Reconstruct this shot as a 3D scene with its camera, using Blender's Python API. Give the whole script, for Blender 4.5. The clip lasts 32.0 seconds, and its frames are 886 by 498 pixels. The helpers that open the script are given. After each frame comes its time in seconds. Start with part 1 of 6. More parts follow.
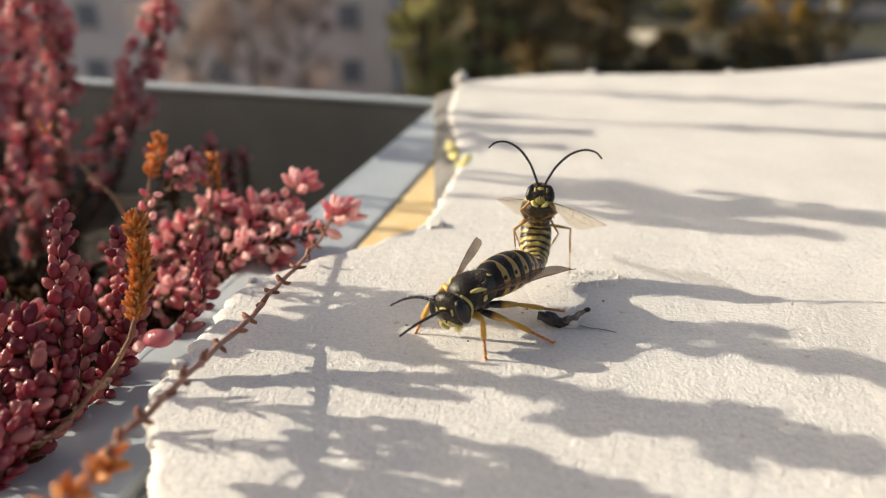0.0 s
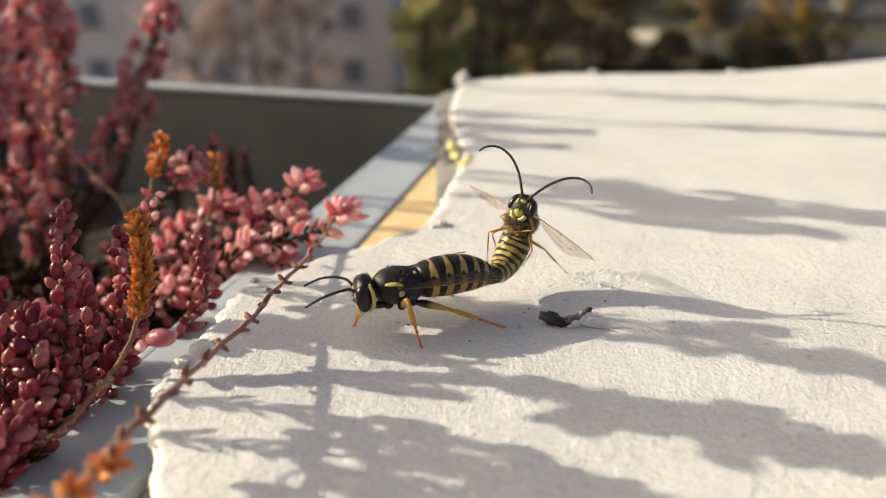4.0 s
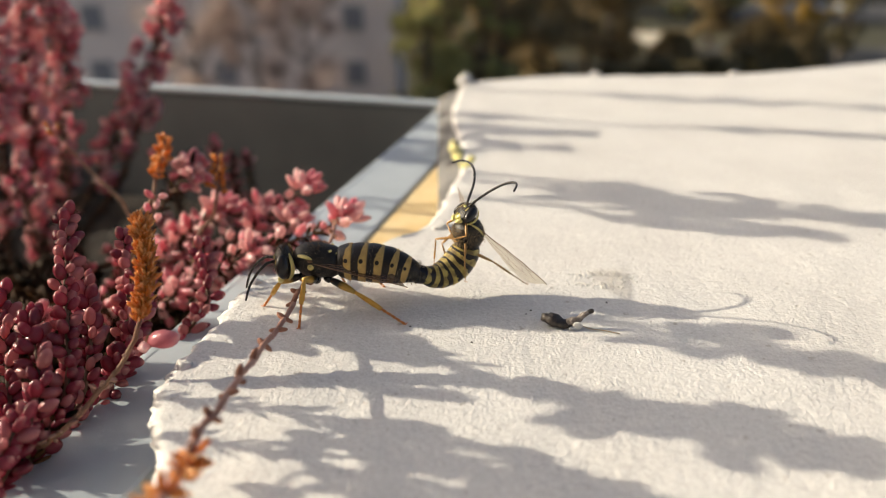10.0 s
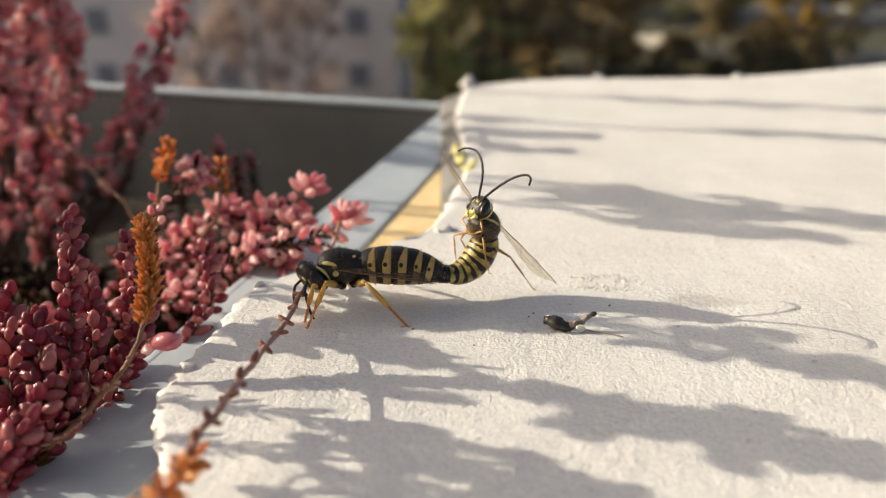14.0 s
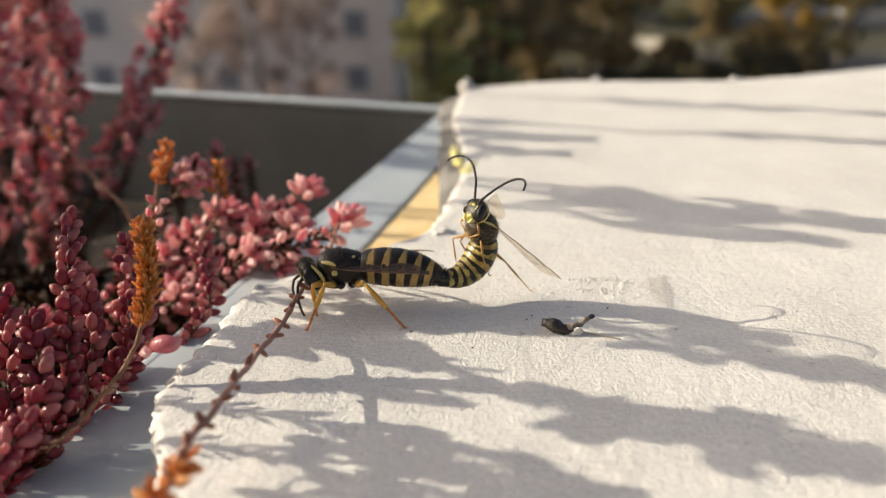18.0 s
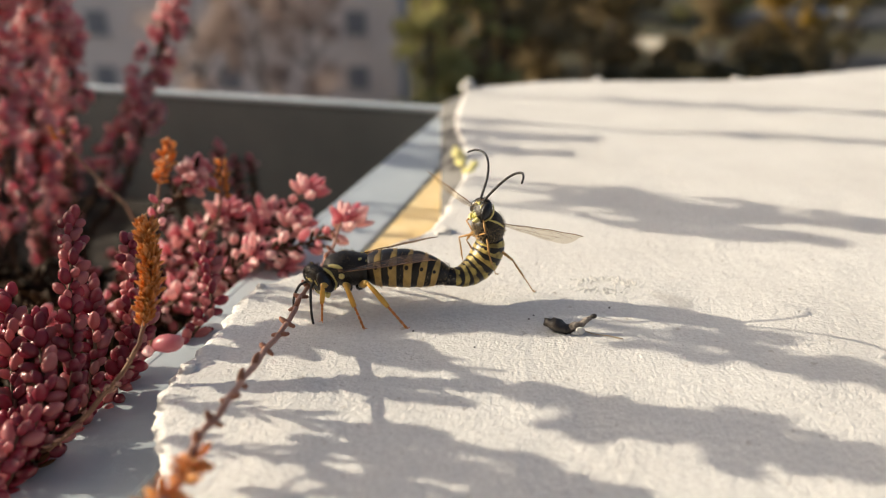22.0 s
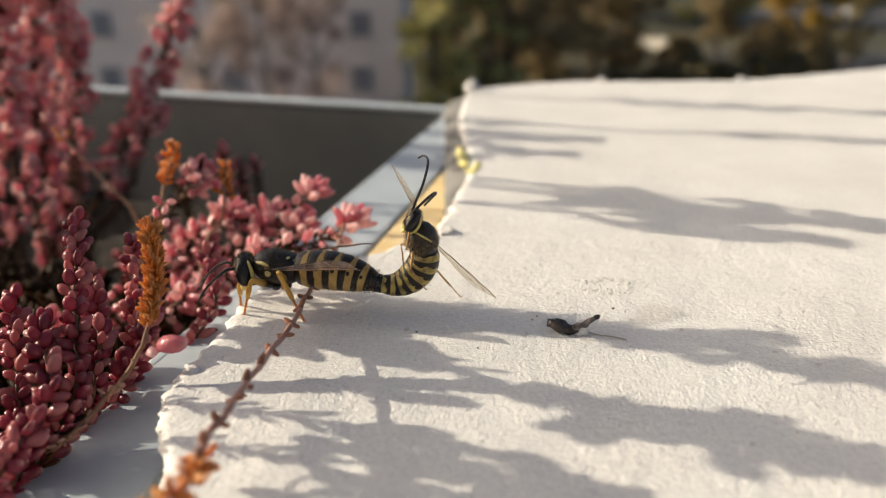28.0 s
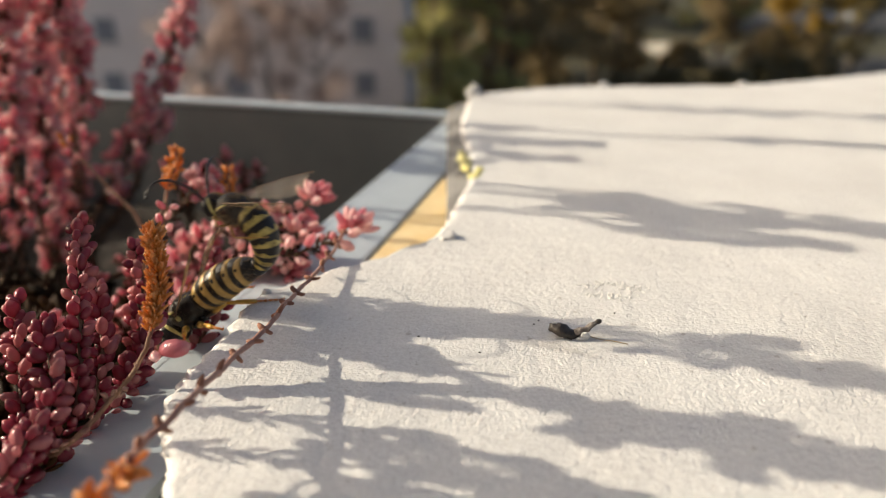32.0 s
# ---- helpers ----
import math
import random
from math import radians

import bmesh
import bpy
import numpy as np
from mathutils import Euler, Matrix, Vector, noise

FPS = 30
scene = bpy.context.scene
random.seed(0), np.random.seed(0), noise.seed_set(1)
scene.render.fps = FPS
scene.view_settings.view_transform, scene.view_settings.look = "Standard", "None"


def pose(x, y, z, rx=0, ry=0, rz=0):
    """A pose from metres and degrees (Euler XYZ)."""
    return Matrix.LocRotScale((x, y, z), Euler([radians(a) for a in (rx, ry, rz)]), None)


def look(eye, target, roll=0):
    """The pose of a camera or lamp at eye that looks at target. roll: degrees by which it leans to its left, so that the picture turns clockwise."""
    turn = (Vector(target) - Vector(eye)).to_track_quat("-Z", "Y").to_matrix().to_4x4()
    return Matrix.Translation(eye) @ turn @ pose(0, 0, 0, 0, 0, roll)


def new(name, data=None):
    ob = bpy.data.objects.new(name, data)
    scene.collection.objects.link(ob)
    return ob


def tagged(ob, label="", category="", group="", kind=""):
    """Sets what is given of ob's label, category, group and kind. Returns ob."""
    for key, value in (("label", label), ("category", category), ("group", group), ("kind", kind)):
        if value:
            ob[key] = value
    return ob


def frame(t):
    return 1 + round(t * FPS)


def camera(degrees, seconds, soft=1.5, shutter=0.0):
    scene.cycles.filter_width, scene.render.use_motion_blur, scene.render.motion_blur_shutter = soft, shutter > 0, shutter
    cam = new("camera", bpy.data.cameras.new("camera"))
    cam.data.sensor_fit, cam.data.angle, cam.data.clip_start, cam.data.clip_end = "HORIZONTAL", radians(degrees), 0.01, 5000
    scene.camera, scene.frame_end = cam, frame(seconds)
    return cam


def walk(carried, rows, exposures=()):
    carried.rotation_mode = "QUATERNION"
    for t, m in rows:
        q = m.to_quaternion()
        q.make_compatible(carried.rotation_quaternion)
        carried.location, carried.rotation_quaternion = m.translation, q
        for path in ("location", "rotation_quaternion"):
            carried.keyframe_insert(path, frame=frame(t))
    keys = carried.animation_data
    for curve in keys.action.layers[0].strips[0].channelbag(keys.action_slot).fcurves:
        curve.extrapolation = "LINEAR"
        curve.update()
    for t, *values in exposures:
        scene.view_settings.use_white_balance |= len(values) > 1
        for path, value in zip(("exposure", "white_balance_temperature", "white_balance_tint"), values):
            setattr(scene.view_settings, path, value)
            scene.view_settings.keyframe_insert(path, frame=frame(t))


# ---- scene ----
MM = 0.001
cam = camera(65.05, 32.0, soft=1.0, shutter=0.4)
cam.data.dof.use_dof = True
cam.data.dof.focus_distance = 0.069
cam.data.dof.aperture_fstop = 20.0
CAMERA_ROWS = (
    (0, -0.034, 0.188, 35.900, 65.750, -0.190, -0.566),
    (0.5, -0.086, 0.174, 35.856, 65.756, -0.231, -0.558),
    (1, -0.092, 0.164, 35.865, 65.756, -0.256, -0.552),
    (1.5, -0.069, 0.162, 35.896, 65.752, -0.262, -0.550),
    (2, -0.047, 0.157, 35.916, 65.748, -0.257, -0.539),
    (2.5, -0.031, 0.152, 35.910, 65.749, -0.221, -0.524),
    (3, -0.031, 0.156, 35.897, 65.750, -0.181, -0.505),
    (3.5, -0.007, 0.147, 35.901, 65.748, -0.134, -0.457),
    (5.5, -0.059, 0.157, 35.902, 65.678, -0.113, -0.371),
    (6, -0.040, 0.183, 35.881, 65.679, -0.084, -0.341),
    (6.5, -0.040, 0.140, 35.929, 65.674, -0.098, -0.297),
    (7, -0.027, 0.113, 35.966, 65.668, -0.087, -0.237),
    (7.5, 0.001, 0.140, 35.949, 65.668, -0.041, -0.178),
    (8, 0.015, 0.170, 35.929, 65.686, -0.024, -0.151),
    (8.5, -0.018, 0.150, 35.920, 65.741, -0.057, -0.188),
    (9, -0.055, 0.097, 35.930, 65.800, -0.111, -0.240),
    (9.5, -0.049, 0.062, 35.954, 65.837, -0.126, -0.260),
    (10, -0.039, 0.051, 35.960, 65.863, -0.115, -0.263),
    (10.5, -0.033, 0.042, 35.976, 65.876, -0.109, -0.264),
    (11, -0.023, 0.019, 35.998, 65.901, -0.105, -0.255),
    (11.5, -0.021, 0.018, 35.982, 65.955, -0.102, -0.218),
    (12, -0.046, 0.046, 35.957, 65.996, -0.086, -0.161),
    (12.5, -0.058, 0.042, 35.965, 66.005, -0.047, -0.094),
    (13, -0.024, 0.012, 35.989, 66.001, -0.011, -0.027),
    (13.5, 0.017, -0.008, 36.009, 66.015, 0.001, 0.002),
    (14, 0.030, -0.023, 36.023, 66.063, -0.006, -0.011),
    (14.5, -0.012, -0.026, 36.020, 66.136, -0.036, -0.064),
    (16.5, -0.051, -0.072, 36.070, 66.262, -0.106, -0.191),
    (17, -0.049, -0.090, 36.083, 66.260, -0.110, -0.190),
    (17.5, -0.048, -0.093, 36.085, 66.260, -0.111, -0.189),
    (18, -0.026, -0.092, 36.085, 66.259, -0.103, -0.172),
    (18.5, -0.004, -0.092, 36.074, 66.259, -0.091, -0.140),
    (19, -0.030, -0.114, 36.053, 66.261, -0.086, -0.127),
    (19.5, -0.046, -0.157, 36.044, 66.262, -0.079, -0.113),
    (20, -0.029, -0.188, 36.054, 66.262, -0.063, -0.081),
    (20.5, -0.038, -0.184, 36.059, 66.261, -0.064, -0.065),
    (21, -0.073, -0.158, 36.056, 66.261, -0.091, -0.064),
    (21.5, -0.094, -0.145, 36.055, 66.261, -0.109, -0.058),
    (22, -0.102, -0.146, 36.057, 66.260, -0.110, -0.046),
    (22.5, -0.106, -0.153, 36.062, 66.260, -0.112, -0.040),
    (23, -0.108, -0.157, 36.066, 66.260, -0.118, -0.040),
    (23.5, -0.097, -0.166, 36.075, 66.259, -0.113, -0.029),
    (24, -0.066, -0.183, 36.086, 66.257, -0.089, -0.008),
    (24.5, -0.023, -0.165, 36.089, 66.257, -0.058, 0.001),
    (25, 0.003, -0.136, 36.085, 66.257, -0.041, 0.000),
    (25.5, -0.052, -0.174, 36.078, 66.258, -0.071, 0.004),
    (27.5, -0.003, -0.120, 36.087, 66.256, 0.075, 0.239),
    (28, 0.014, -0.164, 36.104, 66.298, 0.083, 0.259),
    (28.5, 0.019, -0.184, 36.127, 66.313, 0.072, 0.259),
    (29, -0.014, -0.190, 36.128, 66.355, 0.049, 0.227),
    (29.5, -0.034, -0.240, 36.115, 66.464, 0.048, 0.219),
    (30, -0.005, -0.322, 36.132, 66.572, 0.080, 0.271),
    (30.5, 0.018, -0.346, 36.171, 66.627, 0.104, 0.318),
    (31, 0.011, -0.329, 36.187, 66.659, 0.095, 0.324),
    (31.5, 0.012, -0.344, 36.175, 66.694, 0.095, 0.346),
    (32, 0.073, -0.365, 36.156, 66.709, 0.175, 0.436),
)
walk(cam, [(t, pose(x * MM, y * MM, z * MM, rx, ry, rz)) for t, x, y, z, rx, ry, rz in CAMERA_ROWS],
     exposures=((0, 0.60, 6750, 7), (32, 0.54, 6750, 7)))

# ---- daylight: a low autumn sun from the left, clear sky ----
SUN_EL, SUN_TURN = radians(23.2), radians(-78.0)
SUN_DIR = Vector((math.sin(SUN_TURN) * math.cos(SUN_EL), math.cos(SUN_TURN) * math.cos(SUN_EL), math.sin(SUN_EL)))
world = bpy.data.worlds.new("sky")
scene.world = world
world.use_nodes = True
sky = world.node_tree.nodes.new("ShaderNodeTexSky")
sky.sky_type = "NISHITA"
sky.sun_disc = False
sky.sun_elevation, sky.sun_rotation = SUN_EL, SUN_TURN
sky.air_density, sky.dust_density, sky.ozone_density = 0.6, 4.2, 0.3
background = world.node_tree.nodes["Background"]
background.inputs[1].default_value = 0.108
world.node_tree.links.new(sky.outputs[0], background.inputs[0])
sun_data = bpy.data.lights.new("sun", "SUN")
sun_data.energy, sun_data.angle, sun_data.color = 3.6, radians(0.45), (1.0, 0.90, 0.74)
sun = new("sun", sun_data)
sun.matrix_world = look(SUN_DIR * 3, (0, 0, 0))


# ---- mesh helpers (all shapes in millimetres) ----
def link_mesh(name, me, material, parent=None, label="", smooth=True):
    if material:
        for item in (material if isinstance(material, (list, tuple)) else [material]):
            me.materials.append(item)
    if smooth:
        me.polygons.foreach_set("use_smooth", [True] * len(me.polygons))
    ob = new(name, me)
    if parent:
        ob.parent = parent
    if label:
        ob["label"] = label
    return ob


def part(name, bm, material, parent=None, label="", smooth=True):
    """One mesh object from a bmesh in millimetres."""
    bmesh.ops.scale(bm, vec=(MM, MM, MM), verts=bm.verts)
    me = bpy.data.meshes.new(name)
    bm.to_mesh(me)
    bm.free()
    return link_mesh(name, me, material, parent, label, smooth)


def empty(name):
    ob = new(name)
    ob.empty_display_size = 0.002
    return ob


def spline(pts, steps=6):
    """A smooth line through the points."""
    p = [Vector(q) for q in pts]
    if len(p) < 3:
        return [p[0].lerp(p[-1], i / steps) for i in range(steps + 1)]
    out = []
    for i in range(len(p) - 1):
        a, b, c, d = p[max(i - 1, 0)], p[i], p[i + 1], p[min(i + 2, len(p) - 1)]
        for k in range(steps):
            t = k / steps
            out.append(0.5 * ((2 * b) + (c - a) * t + (2 * a - 5 * b + 4 * c - d) * t * t + (3 * b - a - 3 * c + d) * t ** 3))
    out.append(p[-1])
    return out


def sweep(bm, pts, widths, heights=None, sides=10, up=(0, 0, 1), flip=False):
    """A closed tube along pts; widths and heights are its half sizes. Its uv: along, round (0 on the back)."""
    pts = [Vector(q) for q in pts]
    n = len(pts)
    if not isinstance(widths, (list, tuple)):
        widths = [widths] * n
    heights = heights or widths
    uv = bm.loops.layers.uv.verify()
    rings = []
    side_ref = None
    for i in range(n):
        t = (pts[min(i + 1, n - 1)] - pts[max(i - 1, 0)]).normalized()
        u = Vector(up) if side_ref is None else side_ref
        u = (u - t * u.dot(t))
        if u.length < 1e-4:
            u = t.orthogonal()
        u.normalize()
        side_ref = u
        s = t.cross(u)
        rings.append([bm.verts.new(pts[i] + u * (heights[i] * math.cos(a)) + s * (widths[i] * math.sin(a)))
                      for a in [2 * math.pi * k / sides for k in range(sides)]])
    for i in range(n - 1):
        for k in range(sides):
            f = bm.faces.new((rings[i][k], rings[i][(k + 1) % sides], rings[i + 1][(k + 1) % sides], rings[i + 1][k]))
            for loop, (a, b) in zip(f.loops, ((i, k), (i, k + 1), (i + 1, k + 1), (i + 1, k))):
                loop[uv].uv = (a / (n - 1), b / sides)
    for ring, a in ((rings[0], 0), (rings[-1], 1)):
        f = bm.faces.new(ring if a else ring[::-1])
        for loop in f.loops:
            loop[uv].uv = (a, 0.25)
    return bm


def ball(bm, centre, radii, turn=None, u=10, v=7, rough=0.0):
    m = Matrix.Translation(centre) @ (turn.to_4x4() if turn else Matrix()) @ Matrix.Diagonal((*radii, 1))
    made = bmesh.ops.create_uvsphere(bm, u_segments=u, v_segments=v, radius=1, matrix=m)["verts"]
    if rough:
        for w in made:
            w.co += Vector(noise.noise_vector(w.co * 2.3)) * rough
    return made


def box(bm, lo, hi, bevel=0.0):
    m = Matrix.Translation([(a + b) / 2 for a, b in zip(lo, hi)]) @ Matrix.Diagonal([b - a for a, b in zip(lo, hi)] + [1])
    made = bmesh.ops.create_cube(bm, size=1, matrix=m)["verts"]
    if bevel:
        edges = list({e for w in made for e in w.link_edges})
        bmesh.ops.bevel(bm, geom=edges, offset=bevel, segments=2, affect="EDGES", profile=0.6)
    return bm


# ---- materials ----
class Nodes:
    """A material with short calls for its nodes."""

    def __init__(self, name, rough=0.6, metal=0.0, spec=0.5):
        self.mat = bpy.data.materials.new(name)
        self.mat.use_nodes = True
        self.t = self.mat.node_tree
        self.b = self.t.nodes["Principled BSDF"]
        self.b.inputs["Roughness"].default_value = rough
        self.b.inputs["Metallic"].default_value = metal
        self.b.inputs["Specular IOR Level"].default_value = spec
        self.coord = self.t.nodes.new("ShaderNodeTexCoord")

    def put(self, a, socket):
        if isinstance(a, bpy.types.NodeSocket):
            self.t.links.new(a, socket)
        elif isinstance(a, (tuple, list)):
            socket.default_value = (*a, 1) if len(a) == 3 and len(socket.default_value) == 4 else a
        else:
            socket.default_value = a

    def math(self, op, a, b=0.0, c=None, clamp=False):
        n = self.t.nodes.new("ShaderNodeMath")
        n.operation, n.use_clamp = op, clamp
        self.put(a, n.inputs[0])
        self.put(b, n.inputs[1])
        if c is not None:
            self.put(c, n.inputs[2])
        return n.outputs[0]

    def noise(self, scale, detail=3.0, rough=0.55, space="Object", out=0, stretch=None):
        n = self.t.nodes.new("ShaderNodeTexNoise")
        n.inputs["Scale"].default_value = scale
        n.inputs["Detail"].default_value = detail
        n.inputs["Roughness"].default_value = rough
        src = self.coord.outputs[space]
        if stretch:
            mp = self.t.nodes.new("ShaderNodeMapping")
            mp.inputs["Scale"].default_value = stretch
            self.t.links.new(src, mp.inputs[0])
            src = mp.outputs[0]
        self.t.links.new(src, n.inputs["Vector"])
        return n.outputs[out]

    def ramp(self, value, *stops):
        n = self.t.nodes.new("ShaderNodeValToRGB")
        e = n.color_ramp.elements
        while len(e) < len(stops):
            e.new(0.5)
        for k, (p, c) in zip(e, stops):
            k.position, k.color = p, (*c, 1)
        self.put(value, n.inputs[0])
        return n.outputs[0]

    def mix(self, f, a, b):
        n = self.t.nodes.new("ShaderNodeMix")
        n.data_type = "RGBA"
        self.put(f, n.inputs[0])
        self.put(a, n.inputs[6])
        self.put(b, n.inputs[7])
        return n.outputs[2]

    def random(self, islands=False):
        n = self.t.nodes.new("ShaderNodeNewGeometry" if islands else "ShaderNodeObjectInfo")
        return n.outputs["Random Per Island" if islands else "Random"]

    def uv(self):
        n = self.t.nodes.new("ShaderNodeUVMap")
        s = self.t.nodes.new("ShaderNodeSeparateXYZ")
        self.t.links.new(n.outputs[0], s.inputs[0])
        return s.outputs[0], s.outputs[1]

    def bump(self, height, distance, strength=1.0, after=None):
        n = self.t.nodes.new("ShaderNodeBump")
        n.inputs["Distance"].default_value = distance
        n.inputs["Strength"].default_value = strength
        self.put(height, n.inputs["Height"])
        if after:
            self.t.links.new(after, n.inputs["Normal"])
        self.t.links.new(n.outputs[0], self.b.inputs["Normal"])
        return n.outputs[0]

    def colour(self, c):
        self.put(c, self.b.inputs["Base Color"])
        return self


def plaster_material():
    k = Nodes("white_painted_render", 0.85, spec=0.25)
    tone = k.ramp(k.noise(60, 4), (0.3, (0.74, 0.715, 0.68)), (0.7, (0.82, 0.80, 0.765)))
    specks = k.ramp(k.noise(900, 2), (0.27, (0.5, 0.44, 0.38)), (0.33, (1, 1, 1)))
    n = k.t.nodes.new("ShaderNodeMix")
    n.data_type, n.blend_type = "RGBA", "MULTIPLY"
    n.inputs[0].default_value = 0.5
    k.put(tone, n.inputs[6])
    k.put(specks, n.inputs[7])
    grit = k.t.nodes.new("ShaderNodeMix")
    grit.data_type, grit.blend_type = "RGBA", "MULTIPLY"
    grit.inputs[0].default_value = 1.0
    k.put(n.outputs[2], grit.inputs[6])
    k.put(k.ramp(k.noise(2100, 3, 0.65), (0.30, (0.86, 0.85, 0.84)), (0.60, (1, 1, 1))), grit.inputs[7])
    k.colour(grit.outputs[2])
    coarse = k.bump(k.noise(850, 2, 0.55), 0.00013, 0.9)
    first = k.bump(k.noise(1900, 3, 0.62), 0.00012, 0.9, coarse)
    second = k.bump(k.noise(3600, 2, 0.6), 0.0001, 0.8, first)
    k.bump(k.noise(300, 2, 0.5), 0.00015, 0.8, second)
    return k.mat


def plain(name, lo, hi, scale=300, rough=0.6, metal=0.0, bump=0.0, bump_scale=None, spec=0.5, islands=None, space="Object"):
    """Two-tone noise colour with relief; islands: vary by piece."""
    k = Nodes(name, rough, metal, spec)
    c = k.mix(k.ramp(k.noise(scale, 4, space=space), (0.3, (0, 0, 0)), (0.7, (1, 1, 1))), lo, hi)
    if islands is not None:
        c = k.mix(k.math("MULTIPLY", k.random(islands), 0.7), c, k.mix(0.5, lo, hi) if islands else lo)
    k.colour(c)
    if bump:
        k.bump(k.noise(bump_scale or scale * 4, 3, space=space), bump)
    return k.mat


PLASTER = plaster_material()
METAL = plain("grey_blue_painted_metal", (0.41, 0.46, 0.50), (0.49, 0.54, 0.58), 90, 0.42, 0.0, 0.00004, 700)
# whiter than the rim: the sun on the cap put into its colour
LIT_CAP = plain("lit_white_cap", (0.68, 0.68, 0.66), (0.76, 0.76, 0.74), 90, 0.5, 0.0, 0.00004, 700)
# planter metal inside: the shade there put into a darker grey
METAL_SHADED = plain("shade_darkened_metal_inside", (0.105, 0.112, 0.116), (0.135, 0.14, 0.142), 60, 0.6, 0.0, 0.00005, 500)
OCHRE = plain("ochre_wood", (0.78, 0.56, 0.26), (0.88, 0.70, 0.40), 160, 0.75, 0.0, 0.0001, 600)
SOIL = plain("dark_peat", (0.012, 0.009, 0.007), (0.04, 0.028, 0.02), 250, 0.95, 0.0, 0.0015, 500)
# shade grey for the strip along the block's broken edge
SHADED_SIDE = plain("shade_grey_side", (0.12, 0.115, 0.112), (0.24, 0.23, 0.22), 20, 0.9, 0.0, 0.0006, 300)
LICHEN = plain("yellow_lichen", (0.60, 0.52, 0.12), (0.78, 0.74, 0.40), 700, 0.9, 0.0, 0.0002, 1500)
DARK_BIT = plain("charred_wood", (0.005, 0.004, 0.004), (0.09, 0.07, 0.055), 1100, 0.5, 0.0, 0.0002, 1400)
PALE_BIT = plain("mottled_bark_scrap", (0.05, 0.035, 0.028), (0.42, 0.36, 0.31), 1500, 0.7, 0.0, 0.0002, 1400)
STRAW = plain("dry_straw", (0.35, 0.27, 0.17), (0.5, 0.4, 0.27), 900, 0.8)
WHITE_BIT = plain("white_flake", (0.6, 0.58, 0.54), (0.8, 0.78, 0.74), 900, 0.85, 0.0, 0.0002, 1500)

# ---- the white rendered block that the insects stand on ----
LEFT_EDGE = ((-60, -2), (0, -4), (20, -12), (37.7, -19.7), (43.8, -22.3), (49.8, -24.8), (52.5, -25.3), (56.8, -24.5), (62.2, -23.1),
             (67.7, -23.0), (72.6, -21.4), (74.9, -18.5), (78.9, -14.4), (79.8, -11.7), (83.4, -7.7), (87.3, -3.4), (90.8, -1.2),
             (96.0, -0.1), (104.1, 1.5), (114.4, 3.7), (124.8, 4.3), (139.2, 3.6), (154.1, 2.8), (172.3, 4.0), (186.6, 5.8), (240, 14))
BACK_EDGE = ((-30, 184), (5.8, 186.6), (10.3, 193.0), (23.4, 199.0), (36.9, 203.0), (51.3, 202.5), (80.9, 203.4), (104.8, 211),
             (127.3, 221), (143.9, 229), (200, 245))


def along(table, v):
    xs, ys = zip(*table)
    return np.interp(v, xs, ys)


def fbm(x, y, s, octaves=3):
    return sum(noise.noise((x * s * 2 ** o, y * s * 2 ** o, 3.7 * o)) / 2 ** o for o in range(octaves))


